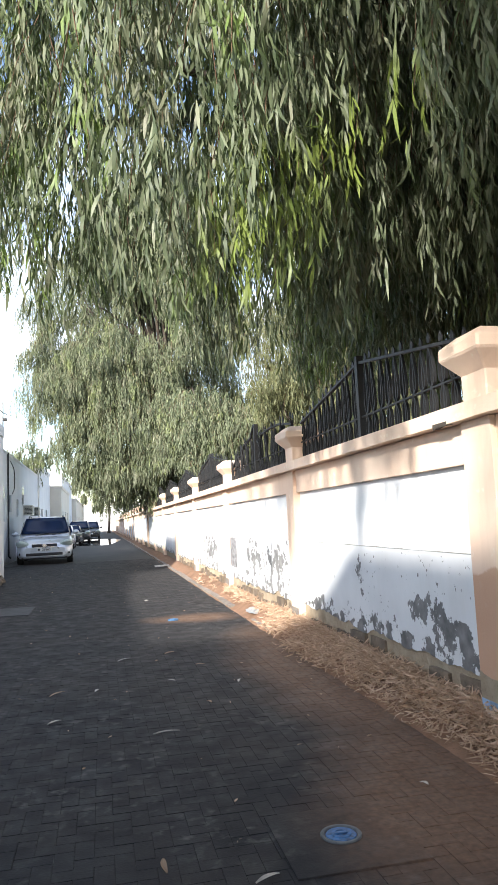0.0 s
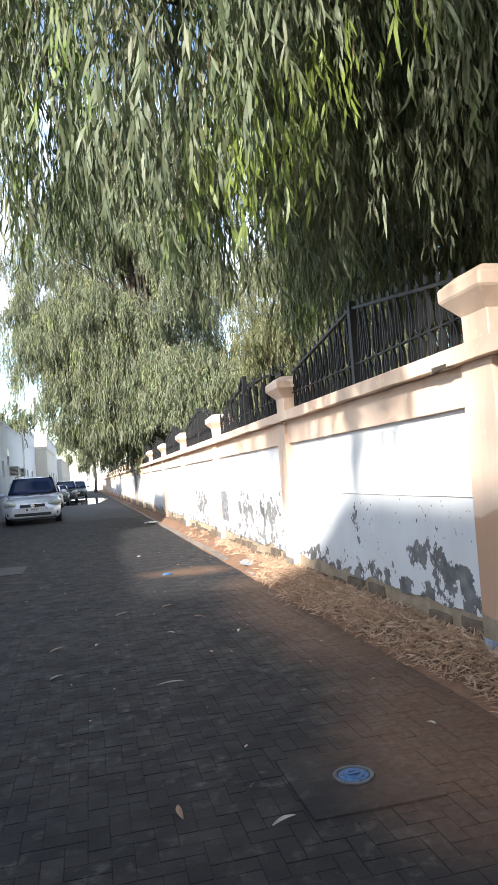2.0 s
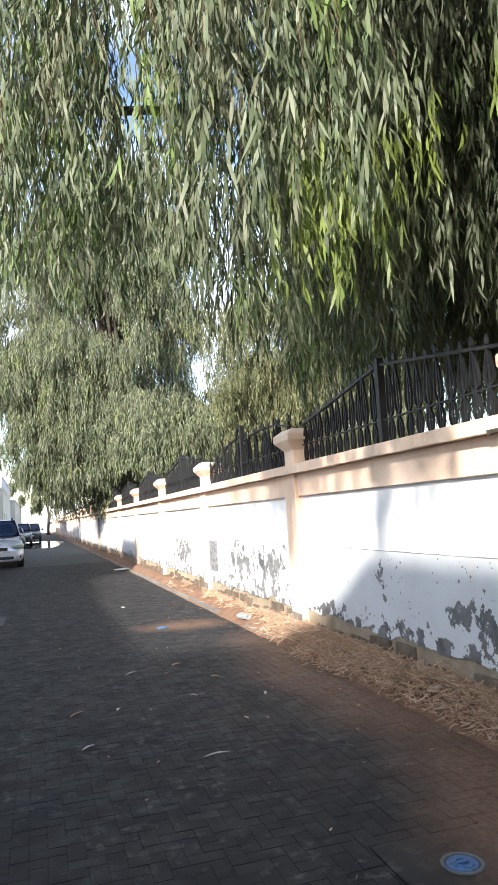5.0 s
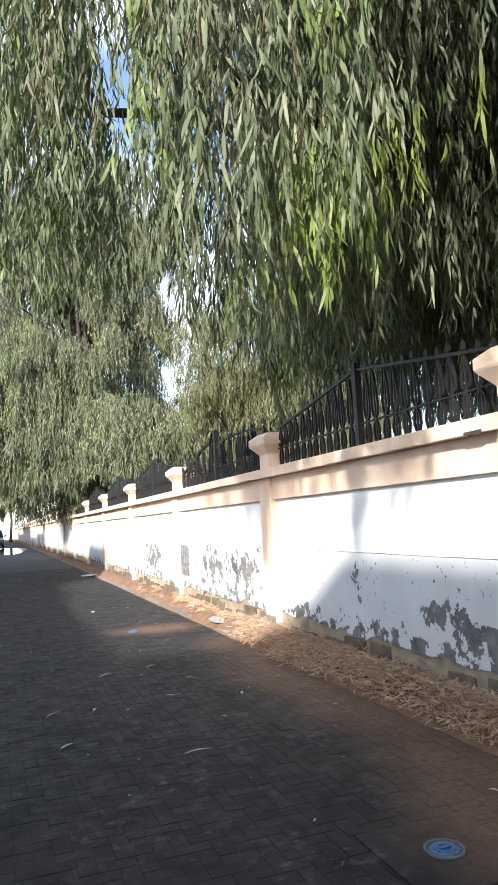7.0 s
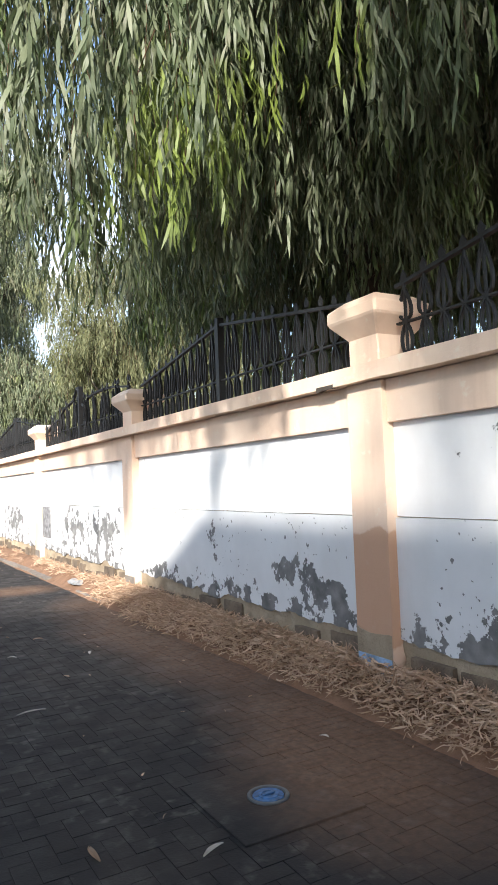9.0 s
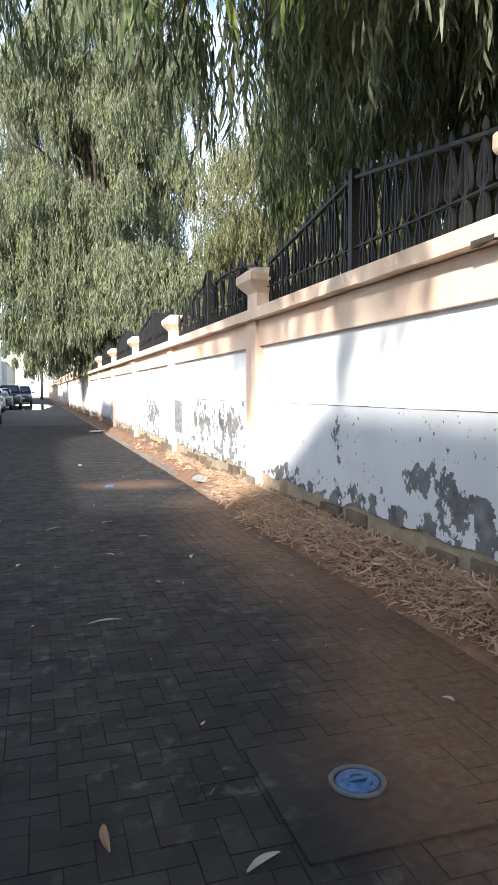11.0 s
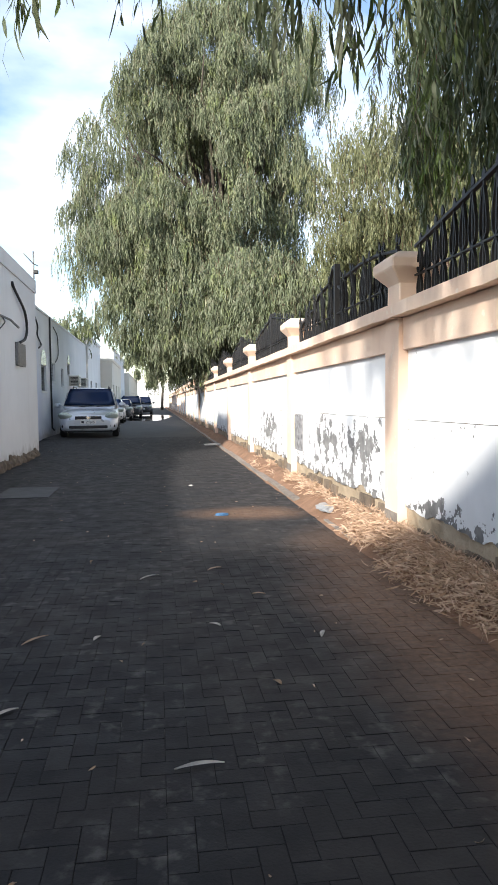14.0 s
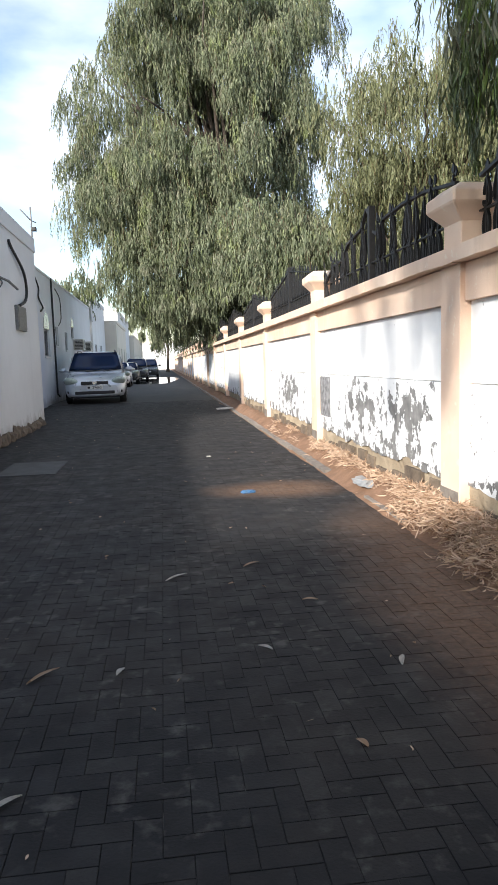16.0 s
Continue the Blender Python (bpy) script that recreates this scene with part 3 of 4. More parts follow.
cable("cable", [(-2.51, 16.18, 3.55), (-2.48, 16.25, 3.42), (-2.46, 17.1, 3.12), (-2.46, 17.35, 2.8), (-2.47, 17.2, 2.55), (-2.48, 16.6, 2.41)], 0.028, "thick black cable looping down the white wall to a box")
cable("cable", [(-3.59, 25.0, 4.0), (-3.56, 25.4, 3.7), (-3.56, 25.3, 3.4), (-3.56, 26.0, 3.15), (-3.57, 25.6, 3.0)], 0.025, "short black cable hanging on the white wall")
cable("cable", [(-3.59, 29.0, 4.05), (-3.56, 29.8, 3.8), (-3.56, 30.0, 3.4), (-3.56, 29.9, 3.0), (-3.57, 29.3, 2.75)], 0.018, "thin black cable hanging in a loop on the white wall")
cable("cable", [(-2.5, 15.25, 2.75), (-2.4, 14.9, 2.62), (-2.45, 14.4, 2.4), (-2.45, 13.7, 2.25)], 0.012, "thin cable sagging from the house to the yard wall")
meter = thing("meter_box", Matrix.Translation((-2.52, 16.35, 1.95)), "grey metal meter box on the white house wall", "meter box")
part("casing", boxed((0, 0, 0), (0.06, 0.8, 0.46), 0.012), M_GREYBOX, meter)
part("door", boxed((0.062, 0.04, 0.04), (0.07, 0.76, 0.42), 0.004), M_GREYBOX, meter)
bracket = thing("bracket_pipe", None, "thin steel pipe sticking out of the house wall", "pipe")
part("pipe", tube(bmesh.new(), [(-2.53, 15.1, 2.78), (-2.42, 15.5, 2.74), (-2.39, 16.1, 2.66)], 0.022), M_GREYBOX, bracket)
spout = thing("downpipe", None, "grey rainwater downpipe on the white wall", "pipe")
part("pipe", tube(bmesh.new(), [(-3.56, 28.0, 4.3), (-3.56, 28.0, 0.3), (-3.48, 28.0, 0.2)], 0.032), M_CABLE, spout)
mast = thing("roof_antenna", Matrix.Translation((-2.5, 18.6, 4.02)), "thin roof antenna mast with a small floodlight", "antenna")
part("mast", tube(bmesh.new(), [(0, 0, 0), (0, 0, 0.62)], 0.018), M_GREYBOX, mast)
part("arm", tube(bmesh.new(), [(-0.15, -0.35, 0.5), (0, 0, 0.34), (0.08, 0.12, 0.32)], 0.012), M_GREYBOX, mast)
part("lamp", boxed((0.0, -0.06, 0.12), (0.1, 0.06, 0.2), 0.015), M_TRIM, mast)


def ac_unit(y, z):
    ac = thing("air_conditioner", Matrix.Translation((-3.6, y, z)), "cream window air conditioner jutting from the wall", "air conditioner", "air conditioners")
    part("casing", boxed((-0.1, 0, 0), (0.42, 0.68, 0.46), 0.015), M_ACBOX, ac)
    for k in range(6):
        part("fin", boxed((0.05, -0.012, 0.06 + k * 0.06), (0.38, 0.0, 0.09 + k * 0.06)), M_TRIM, ac)
    part("grille", boxed((0.421, 0.05, 0.05), (0.43, 0.63, 0.41)), M_GREYBOX, ac)


ac_unit(33.6, 1.95)
ac_unit(36.8, 1.95)

FAR_HOUSES = ((43.5, 52, -3.7, 5.0, M_HOUSE), (52.3, 64, -2.9, 4.1, M_CREAM), (64.4, 84, -3.5, 5.8, M_HOUSE), (84.5, 120, -3.0, 4.4, M_CREAM))
for k, (ya, yb, x, h, m) in enumerate(FAR_HOUSES):
    hs = thing("house_far", None, "pale flat-roofed house far down the lane" if k else "white two-storey house block down the lane", "house", kind="structure")
    n = int((yb - ya) / 3.5)
    hl = [(ya + 1 + q * 3.4, ya + 2 + q * 3.4, 1.3, 2.5) for q in range(n)]
    face_wall(hs, "wall", x, ya, yb, h, hl, m)
    part("front_wall", boxed((-11, ya - 0.25, -0.1), (x - 0.002, ya - 0.002, h)), m, hs)
    part("body", boxed((-11, ya, -0.1), (x - 0.5, yb, h - 0.05)), M_DARKWIN, hs)
    part("parapet", boxed((-11, ya - 0.28, h + 0.002), (x + 0.05, yb, h + 0.22), 0.02), m, hs)
    for q in hl:
        window_in(hs, x, *q)
end = thing("house_end", None, "white building closing the far end of the lane", "house", kind="structure")
part("wall", boxed((-14, 150, -0.1), (10, 158, 5.5)), M_HOUSE, end)
part("parapet", boxed((-14.1, 149.8, 5.502), (10.1, 158, 5.9)), M_CREAM, end)

# ---------------------------------------------------------------- vehicles
def loft(bm, rings):
    vs = [[bm.verts.new(p) for p in r] for r in rings]
    n = len(vs[0])
    for u, w in zip(vs, vs[1:]):
        for k in range(n):
            bm.faces.new((u[k], u[(k + 1) % n], w[(k + 1) % n], w[k])).smooth = True
    bm.faces.new(vs[0][::-1])
    bm.faces.new(vs[-1])
    bmesh.ops.recalc_face_normals(bm, faces=bm.faces)
    return bm


def shell_ring(y, hw, z0, z1):
    """A rounded cross-section of a car's lower body."""
    h = z1 - z0
    half = [(0.80, 0.0), (0.93, 0.05), (0.985, 0.2), (1.0, 0.42), (0.99, 0.68), (0.95, 0.86), (0.86, 0.965), (0.6, 1.0), (0.25, 1.012)]
    pts = [(hw * a, y, z0 + h * b) for a, b in half]
    return pts + [(-p[0], p[1], p[2]) for p in pts[::-1]]


def cabin_ring(y, hb, ht, z0, z1):
    pts = [(hb, y, z0), (hb - (hb - ht) * 0.75, y, z0 + (z1 - z0) * 0.78), (ht * 0.93, y, z0 + (z1 - z0) * 0.94), (ht * 0.6, y, z1), (ht * 0.2, y, z1 + 0.012)]
    return pts + [(-p[0], p[1], p[2]) for p in pts[::-1]]


def car(m, paint, label, tall, length, width, group="", plate=""):
    c = thing("minivan" if tall else "car", m, label, "car", group)
    hw = width / 2
    belt = 1.02 if tall else 0.88
    roof = 1.74 if tall else 1.42
    L = length
    rings = [(0.0, 0.74, 0.30, 0.62), (0.05, 0.84, 0.25, 0.70), (0.18, 0.93, 0.22, 0.80), (0.5, 0.985, 0.22, belt - 0.12), (1.0, 1.0, 0.22, belt - 0.02), (1.3, 1.0, 0.22, belt + 0.02),
             (L - 1.2, 1.0, 0.22, belt + 0.05), (L - 0.35, 0.97, 0.24, belt + 0.06), (L - 0.08, 0.92, 0.28, belt + 0.02), (L, 0.86, 0.34, belt - 0.06)]
    part("body", loft(bmesh.new(), [shell_ring(y, hw * w, a, b) for y, w, a, b in rings]), paint, c)
    ys = (1.02, 1.9) if tall else (1.35, 2.05)
    ye = (L - 0.55, L - 0.1) if tall else (L - 1.35, L - 0.75)
    hb, ht = hw * 0.95, hw * 0.78
    zb = belt - 0.04
    cab = [cabin_ring(ys[0], hb * 0.93, hb * 0.9, zb, zb + 0.03), cabin_ring((ys[0] + ys[1]) / 2, hb * 0.97, hb * 0.88, zb, (zb + roof) / 2 + 0.03),
           cabin_ring(ys[1], hb, ht * 1.02, zb, roof - 0.05), cabin_ring(ys[1] + 0.5, hb, ht, zb, roof), cabin_ring(ye[0] - 0.3, hb, ht, zb, roof),
           cabin_ring(ye[0], hb, ht, zb, roof - 0.05), cabin_ring(ye[1], hb * 0.95, ht, zb, zb + 0.05)]
    part("cabin", loft(bmesh.new(), cab), paint, c)

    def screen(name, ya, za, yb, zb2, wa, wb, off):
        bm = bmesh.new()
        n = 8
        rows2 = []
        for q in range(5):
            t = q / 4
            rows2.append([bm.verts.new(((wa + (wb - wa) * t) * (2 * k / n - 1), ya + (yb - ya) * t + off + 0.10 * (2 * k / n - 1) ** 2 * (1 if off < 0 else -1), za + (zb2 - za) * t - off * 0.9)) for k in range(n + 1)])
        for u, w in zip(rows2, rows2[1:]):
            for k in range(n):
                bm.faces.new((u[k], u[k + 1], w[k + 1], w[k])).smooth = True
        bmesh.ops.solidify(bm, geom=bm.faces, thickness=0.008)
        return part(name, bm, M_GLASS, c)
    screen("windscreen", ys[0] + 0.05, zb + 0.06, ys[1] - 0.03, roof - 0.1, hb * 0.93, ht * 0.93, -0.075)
    for s in (-1, 1):
        for ya, yb in ((ys[1] - 0.25, ys[1] + 0.75), (ys[1] + 0.82, ye[0] - 0.95), (ye[0] - 0.88, ye[0] - 0.15)):
            if yb - ya < 0.2:
                continue
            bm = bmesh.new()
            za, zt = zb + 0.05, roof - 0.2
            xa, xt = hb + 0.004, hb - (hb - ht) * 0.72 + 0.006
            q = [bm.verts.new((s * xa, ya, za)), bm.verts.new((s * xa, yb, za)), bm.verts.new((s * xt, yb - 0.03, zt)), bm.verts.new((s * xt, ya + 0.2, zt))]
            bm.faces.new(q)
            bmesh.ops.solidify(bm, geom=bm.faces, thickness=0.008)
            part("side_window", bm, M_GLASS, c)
        # head lamp
        bm = bmesh.new()
        bmesh.ops.create_uvsphere(bm, u_segments=16, v_segments=10, radius=1, matrix=Matrix.Translation((s * hw * 0.75, 0.235, 0.715)) @ Matrix.Rotation(s * 0.55, 4, "Z") @ Matrix.Rotation(-0.45, 4, "X") @ Matrix.Diagonal((0.25, 0.3, 0.13, 1)))
        part("headlight", bm, M_LAMP, c, "clear rounded headlight")
        part("fog_lamp_recess", boxed((s * hw * 0.78 - 0.11, 0.055, 0.36), (s * hw * 0.78 + 0.11, 0.2, 0.45), 0.03), M_TRIM, c)
        mir = bmesh.new()
        bmesh.ops.create_uvsphere(mir, u_segments=14, v_segments=8, radius=1, matrix=Matrix.Translation((s * (hw + 0.13), ys[0] + 0.55, belt + 0.1)) @ Matrix.Diagonal((0.13, 0.08, 0.09, 1)))
        box(mir, (s * (hw + 0.01) - 0.07, ys[0] + 0.53, belt + 0.02), (s * (hw + 0.01) + 0.07, ys[0] + 0.58, belt + 0.07))
        part("wing_mirror", mir, paint, c)
        if tall:
            part("roof_rail", tube(bmesh.new(), [(s * ht * 0.82, ys[1] + 0.35, roof - 0.01), (s * ht * 0.82, ys[1] + 0.5, roof + 0.05), (s * ht * 0.82, ye[0] - 0.5, roof + 0.05), (s * ht * 0.82, ye[0] - 0.3, roof - 0.01)], 0.018), M_TRIM, c)
        for y in (0.98, L - 1.05):
            wh = thing("wheel")
            wh.parent = c
            x = s * (hw - 0.11)
            bm = lathe(bmesh.new(), [(0.2, -0.105), (0.31, -0.11), (0.335, -0.08), (0.337, 0.08), (0.31, 0.11), (0.2, 0.105)], Matrix.Translation((x, y, 0.337)) @ Matrix.Rotation(math.pi / 2, 4, "Y"), 28)
            part("tyre", bm, M_RUBBER, wh)
            bm = lathe(bmesh.new(), [(0.21, -0.115), (0.2, -0.112), (0.06, -0.09), (0.05, 0.09), (0.2, 0.112), (0.21, 0.115)], Matrix.Translation((x, y, 0.337)) @ Matrix.Rotation(math.pi / 2, 4, "Y"), 20)
            part("rim", bm, M_RIM, wh)
    part("grille", boxed((-0.44, -0.03, 0.625), (0.44, 0.12, 0.75), 0.03), M_TRIM, c, "dark oval radiator grille")
    for z in (0.63, 0.745):
        part("grille_bar", boxed((-0.42, -0.04, z - 0.007), (0.42, 0.0, z + 0.007), 0.004), M_CHROME, c)
    em = bmesh.new()
    lathe(em, [(0.05, 0), (0.06, 0.006), (0.05, 0.012)], Matrix.Translation((0, -0.038, 0.69)) @ Matrix.Rotation(math.pi / 2, 4, "X") @ Matrix.Diagonal((1.3, 0.9, 1, 1)), 20)
    part("emblem", em, M_CHROME, c)
    part("lower_intake", boxed((-0.64, -0.03, 0.325), (0.64, 0.1, 0.43), 0.03), M_TRIM, c, "black lower air intake")
    part("bumper_skirt", boxed((-hw * 0.8, 0.05, 0.2), (hw * 0.8, 0.25, 0.3), 0.03), M_TRIM, c)
    pl = part("number_plate", boxed((-0.26, -0.02, 0.49), (0.26, 0.0, 0.6), 0.005), M_PLATE, c, "white number plate")
    if plate:
        cu = bpy.data.curves.new("digits", "FONT")
        cu.body, cu.size, cu.align_x, cu.extrude = plate, 0.12, "CENTER", 0.002
        tmp = new("digits_curve", cu)
        bpy.context.view_layer.update()
        me = bpy.data.meshes.new_from_object(tmp.evaluated_get(bpy.context.evaluated_depsgraph_get()))
        bpy.data.objects.remove(tmp)
        me.materials.clear()
        me.materials.append(M_INK)
        dg = new("digits", me)
        dg.parent = pl
        dg.matrix_local = pose(0.07, -0.0235, 0.505, 90, 0, 0)
        part("plate_mark", boxed((-0.23, -0.024, 0.51), (-0.15, -0.019, 0.58)), M_INK, pl)
    for s in (-0.35, 0.25):
        part("wiper", tube(bmesh.new(), [(s, ys[0] - 0.02, zb + 0.075), (s + 0.5, ys[0] + 0.03, zb + 0.13)], 0.01, 6), M_TRIM, c)
    return c


car(Matrix.Translation((-2.09, 26.1, 0)) @ Matrix.Rotation(radians(2.5), 4, "Z"), M_SILVER, "silver minivan parked facing along the lane by the white house", True, 5.05, 2.0, "", "29665")
car(Matrix.Translation((-2.55, 41.5, 0)), M_CARWHITE, "white saloon car parked by the lane behind the minivan", False, 4.5, 1.76, "parked cars")
car(Matrix.Translation((-2.35, 49.5, 0)), M_CARDARK, "dark grey saloon car parked along the lane", False, 4.5, 1.78, "parked cars")
car(Matrix.Translation((-2.0, 60.0, 0)), M_CARDARK, "dark off-road car parked far along the lane", True, 4.7, 1.9, "parked cars")
car(Matrix.Translation((-1.2, 70.0, 0)), M_CARDARK, "dark car standing far down the lane", True, 4.7, 1.9, "parked cars")

# puddle far along the lane
bm = bmesh.new()
bm.faces.new([bm.verts.new((-0.6 + 1.9 * math.cos(a) * (1 + 0.2 * math.sin(3 * a)), 57 + 12 * math.sin(a) * (1 + 0.15 * math.cos(2 * a)), 0.006)) for a in np.linspace(0, 2 * math.pi, 40, False)])
tagged(part("puddle", bm, M_WATER), "shallow puddle of water lying on the lane", "water", kind="structure")

# ---------------------------------------------------------------- trees
def fast_mesh(name, verts, loops, sizes, material, parent):
    me = bpy.data.meshes.new(name)
    me.vertices.add(len(verts))
    me.vertices.foreach_set("co", np.ascontiguousarray(verts, dtype=np.float32).ravel())
    me.loops.add(len(loops))
    me.loops.foreach_set("vertex_index", np.ascontiguousarray(loops, dtype=np.int32))
    me.polygons.add(len(sizes))
    starts = np.concatenate(([0], np.cumsum(sizes)[:-1])).astype(np.int32)
    me.polygons.foreach_set("loop_start", starts)
    me.update(calc_edges=True)
    me.validate()
    me.materials.append(material)
    ob = new(name, me)
    ob.parent = parent
    return ob


def leaves_mesh(name, base, way, length, width, curl, material, parent, fine=True):
    """Long narrow leaves: base points, unit directions, lengths, widths."""
    n = len(base)
    ref = rng.normal(size=(n, 3))
    side = np.cross(way, ref)
    side /= np.linalg.norm(side, axis=1)[:, None] + 1e-9
    nrm = np.cross(side, way)
    L, W, C = length[:, None], width[:, None], curl[:, None]
    if fine:
        m1 = base + way * L * 0.3 + nrm * C * L * 0.10
        m2 = base + way * L * 0.68 + nrm * C * L * 0.05
        tip = base + way * L - nrm * C * L * 0.16
        v = np.stack([base, m1 + side * W * 0.5, m1 - side * W * 0.5, m2 + side * W * 0.42, m2 - side * W * 0.42, tip], 1)
        pat, sz = np.array([0, 2, 1, 1, 2, 4, 3, 3, 4, 5]), [3, 4, 3]
        k = 6
    else:
        m1 = base + way * L * 0.12 + nrm * C * L * 0.05
        v = np.stack([m1 + side * W * 0.5, base + way * L, m1 - side * W * 0.5], 1)
        pat, sz = np.array([0, 1, 2]), [3]
        k = 3
    loops = (pat[None, :] + k * np.arange(n)[:, None]).ravel()
    return fast_mesh(name, v.reshape(-1, 3), loops, np.tile(sz, n), material, parent)


def strands(tops, drop, count, leaf, wide, spread, drift=0.25):
    """Leaves along hanging twigs: the tops (n, 3), their lengths. Returns the leaf arrays and the twigs' points."""
    n = len(tops)
    off = rng.normal(size=(n, 2)) * drift
    s = np.linspace(0.03, 1.0, count)[None, :] + rng.normal(size=(n, count)) * 0.5 / count
    s = np.clip(s, 0.0, 1.02)
    swing = rng.uniform(0, 6.28, n)
    px = tops[:, 0:1] + off[:, 0:1] * np.sqrt(np.abs(s)) + 0.04 * np.sin(5 * s + swing[:, None])
    py = tops[:, 1:2] + off[:, 1:2] * np.sqrt(np.abs(s)) + 0.04 * np.cos(4 * s + swing[:, None])
    pz = tops[:, 2:3] - drop[:, None] * s
    base = np.stack([px, py, pz], 2).reshape(-1, 3)
    ang = rng.uniform(0, 2 * math.pi, len(base))
    out = rng.uniform(0.1, 1.0, len(base)) * spread
    way = np.stack([np.cos(ang) * out, np.sin(ang) * out, -np.ones(len(base))], 1)
    way /= np.linalg.norm(way, axis=1)[:, None]
    length = leaf * rng.uniform(0.55, 1.25, len(base))
    width = wide * rng.uniform(0.7, 1.25, len(base))
    curl = rng.normal(size=len(base)) * 0.9
    return (base, way, length, width, curl), (tops, off, drop, swing)


def twigs_mesh(name, info, radius, parent, every=1):
    tops, off, drop, swing = (a[::every] for a in info)
    n, k = len(tops), 4
    s = np.linspace(0, 1, k)[None, :]
    px = tops[:, 0:1] + off[:, 0:1] * np.sqrt(s) + 0.04 * np.sin(5 * s + swing[:, None])
    py = tops[:, 1:2] + off[:, 1:2] * np.sqrt(s) + 0.04 * np.cos(4 * s + swing[:, None])
    pz = tops[:, 2:3] - drop[:, None] * s
    c = np.stack([px, py, pz], 2)
    r = radius * (1.15 - s)[..., None]
    tri = [np.array([math.cos(a), math.sin(a), 0.0]) for a in (0, 2.094, 4.189)]
    v = np.stack([c + r * q for q in tri], 2)
    loops = []
    idx = np.arange(n)[:, None] * k * 3 + np.arange(k - 1)[None, :] * 3
    for a in range(3):
        b = (a + 1) % 3
        loops.append(np.stack([idx + a, idx + b, idx + b + 3, idx + a + 3], 2).reshape(-1, 4))
    loops = np.concatenate(loops)
    return fast_mesh(name, v.reshape(-1, 3), loops.ravel(), np.full(len(loops), 4), M_TWIG, parent)


def limb(bm, a, b, r0, r1, wob=0.25, n=7):
    a, b = Vector(a), Vector(b)
    pts = [a.lerp(b, k / (n - 1)) + (Vector((0, 0, 0.35 * math.sin(math.pi * k / (n - 1)))) + wob * noise.noise_vector(a + b * 0.7 + Vector((k, 0, 0)))) * (0 if k == 0 else 1) for k in range(n)]
    tube(bm, pts, [r0 + (r1 - r0) * k / (n - 1) for k in range(n)], 9)


# the weeping tree that hangs over the wall and the lane
HANG = np.array(((-0.9, 5.8, 3.0), (-0.3, 5.8, 2.9), (-0.45, 4.3, 2.68), (0.1, 4.0, 2.55), (0.45, 3.7, 2.35), (0.8, 3.2, 2.05), (1.12, 3.5, 2.45), (1.4, 2.8, 2.75),
                 (0.3, 5.0, 2.5), (0.8, 5.0, 2.4), (1.3, 5.0, 2.35), (1.6, 4.6, 2.4), (1.65, 5.4, 2.25), (2.0, 4.6, 2.8), (2.8, 8.0, 2.75), (4.0, 6.0, 2.4), (3.4, 4.0, 2.5), (4.5, 3.0, 2.6), (0.4, 7.5, 3.2), (0.9, 2.2, 2.8), (2.4, 2.4, 3.0), (5.5, 8.0, 2.4), (6.0, 4.0, 2.4)))


def hang_height(x, y):
    d = (HANG[:, 0] - x) ** 2 + (HANG[:, 1] - y) ** 2 + 0.05
    return float((HANG[:, 2] / d ** 1.5).sum() / (1 / d ** 1.5).sum())


big = thing("weeping_tree", None, "large weeping tree with long narrow leaves hanging over the wall", "tree")
bm = bmesh.new()
tube(bm, [(4.3, 6.0, 0.0), (4.28, 6.0, 0.25), (4.2, 5.9, 1.2), (4.1, 5.9, 2.4), (4.0, 5.7, 3.6), (3.7, 5.4, 5.2), (3.4, 5.1, 6.6)], [0.34, 0.27, 0.23, 0.22, 0.2, 0.15, 0.1], 14)
for tgt in ((0.2, 4.6, 4.6), (1.0, 3.2, 4.7), (-0.6, 5.6, 4.8), (2.4, 2.6, 4.9), (4.6, 2.8, 4.8), (2.6, 8.2, 4.9), (5.9, 6.0, 4.8), (5.2, 8.6, 4.6), (1.4, 5.8, 5.2)):
    limb(bm, (4.02, 5.75, 3.2 + rng.uniform(0, 1.2)), tgt, 0.1, 0.025)
part("trunk", bm, M_BARK, big)
tops, drops = [], []
made = 0
while made < 330:
    x, y = rng.uniform(-1.1, 6.4), rng.uniform(1.9, 9.2)
    edge = 4.1 if x < -0.15 else (3.0 if x < 0.5 else 2.0)
    far = 6.5 if x < 0.2 else (5.5 if x < 1.8 else (6.2 if x < 2.6 else 9.2))
    if not edge < y < far:
        continue
    made += 1
    zb = hang_height(x, y) + abs(rng.normal()) * 0.28
    if 1.75 < x < 2.6:
        zb = max(zb, 2.75)
    tier = 0
    while zb + tier < (5.4 if x < 2 else 6.8):
        k = int(rng.integers(6, 12))
        drop = rng.uniform(0.7, 1.5)
        cx, cy = x + rng.normal() * 0.14, y + rng.normal() * 0.14
        for q in range(k):
            # a tapering spray: the longest twigs hang in its middle
            dx, dy = rng.normal() * 0.062, rng.normal() * 0.062
            ln = drop * rng.uniform(0.65, 1.05)
            lift = math.hypot(dx, dy) * 3.2 + abs(rng.normal()) * 0.05
            tops.append((cx + dx, cy + dy, zb + tier + lift + ln))
            drops.append(ln)
        tier += rng.uniform(0.45, 0.8)
# the thick inner crown over the garden
for q in range(420):
    x, y, z = rng.uniform(2.7, 6.8), rng.uniform(1.5, 8.6), rng.uniform(2.9, 7.0)
    if z < 3.3 and rng.random() < 0.35:
        continue
    for k in range(9):
        ln = rng.uniform(0.5, 1.2)
        tops.append((x + rng.normal() * 0.16, y + rng.normal() * 0.16, z + ln * 0.5 + rng.normal() * 0.15))
        drops.append(ln)
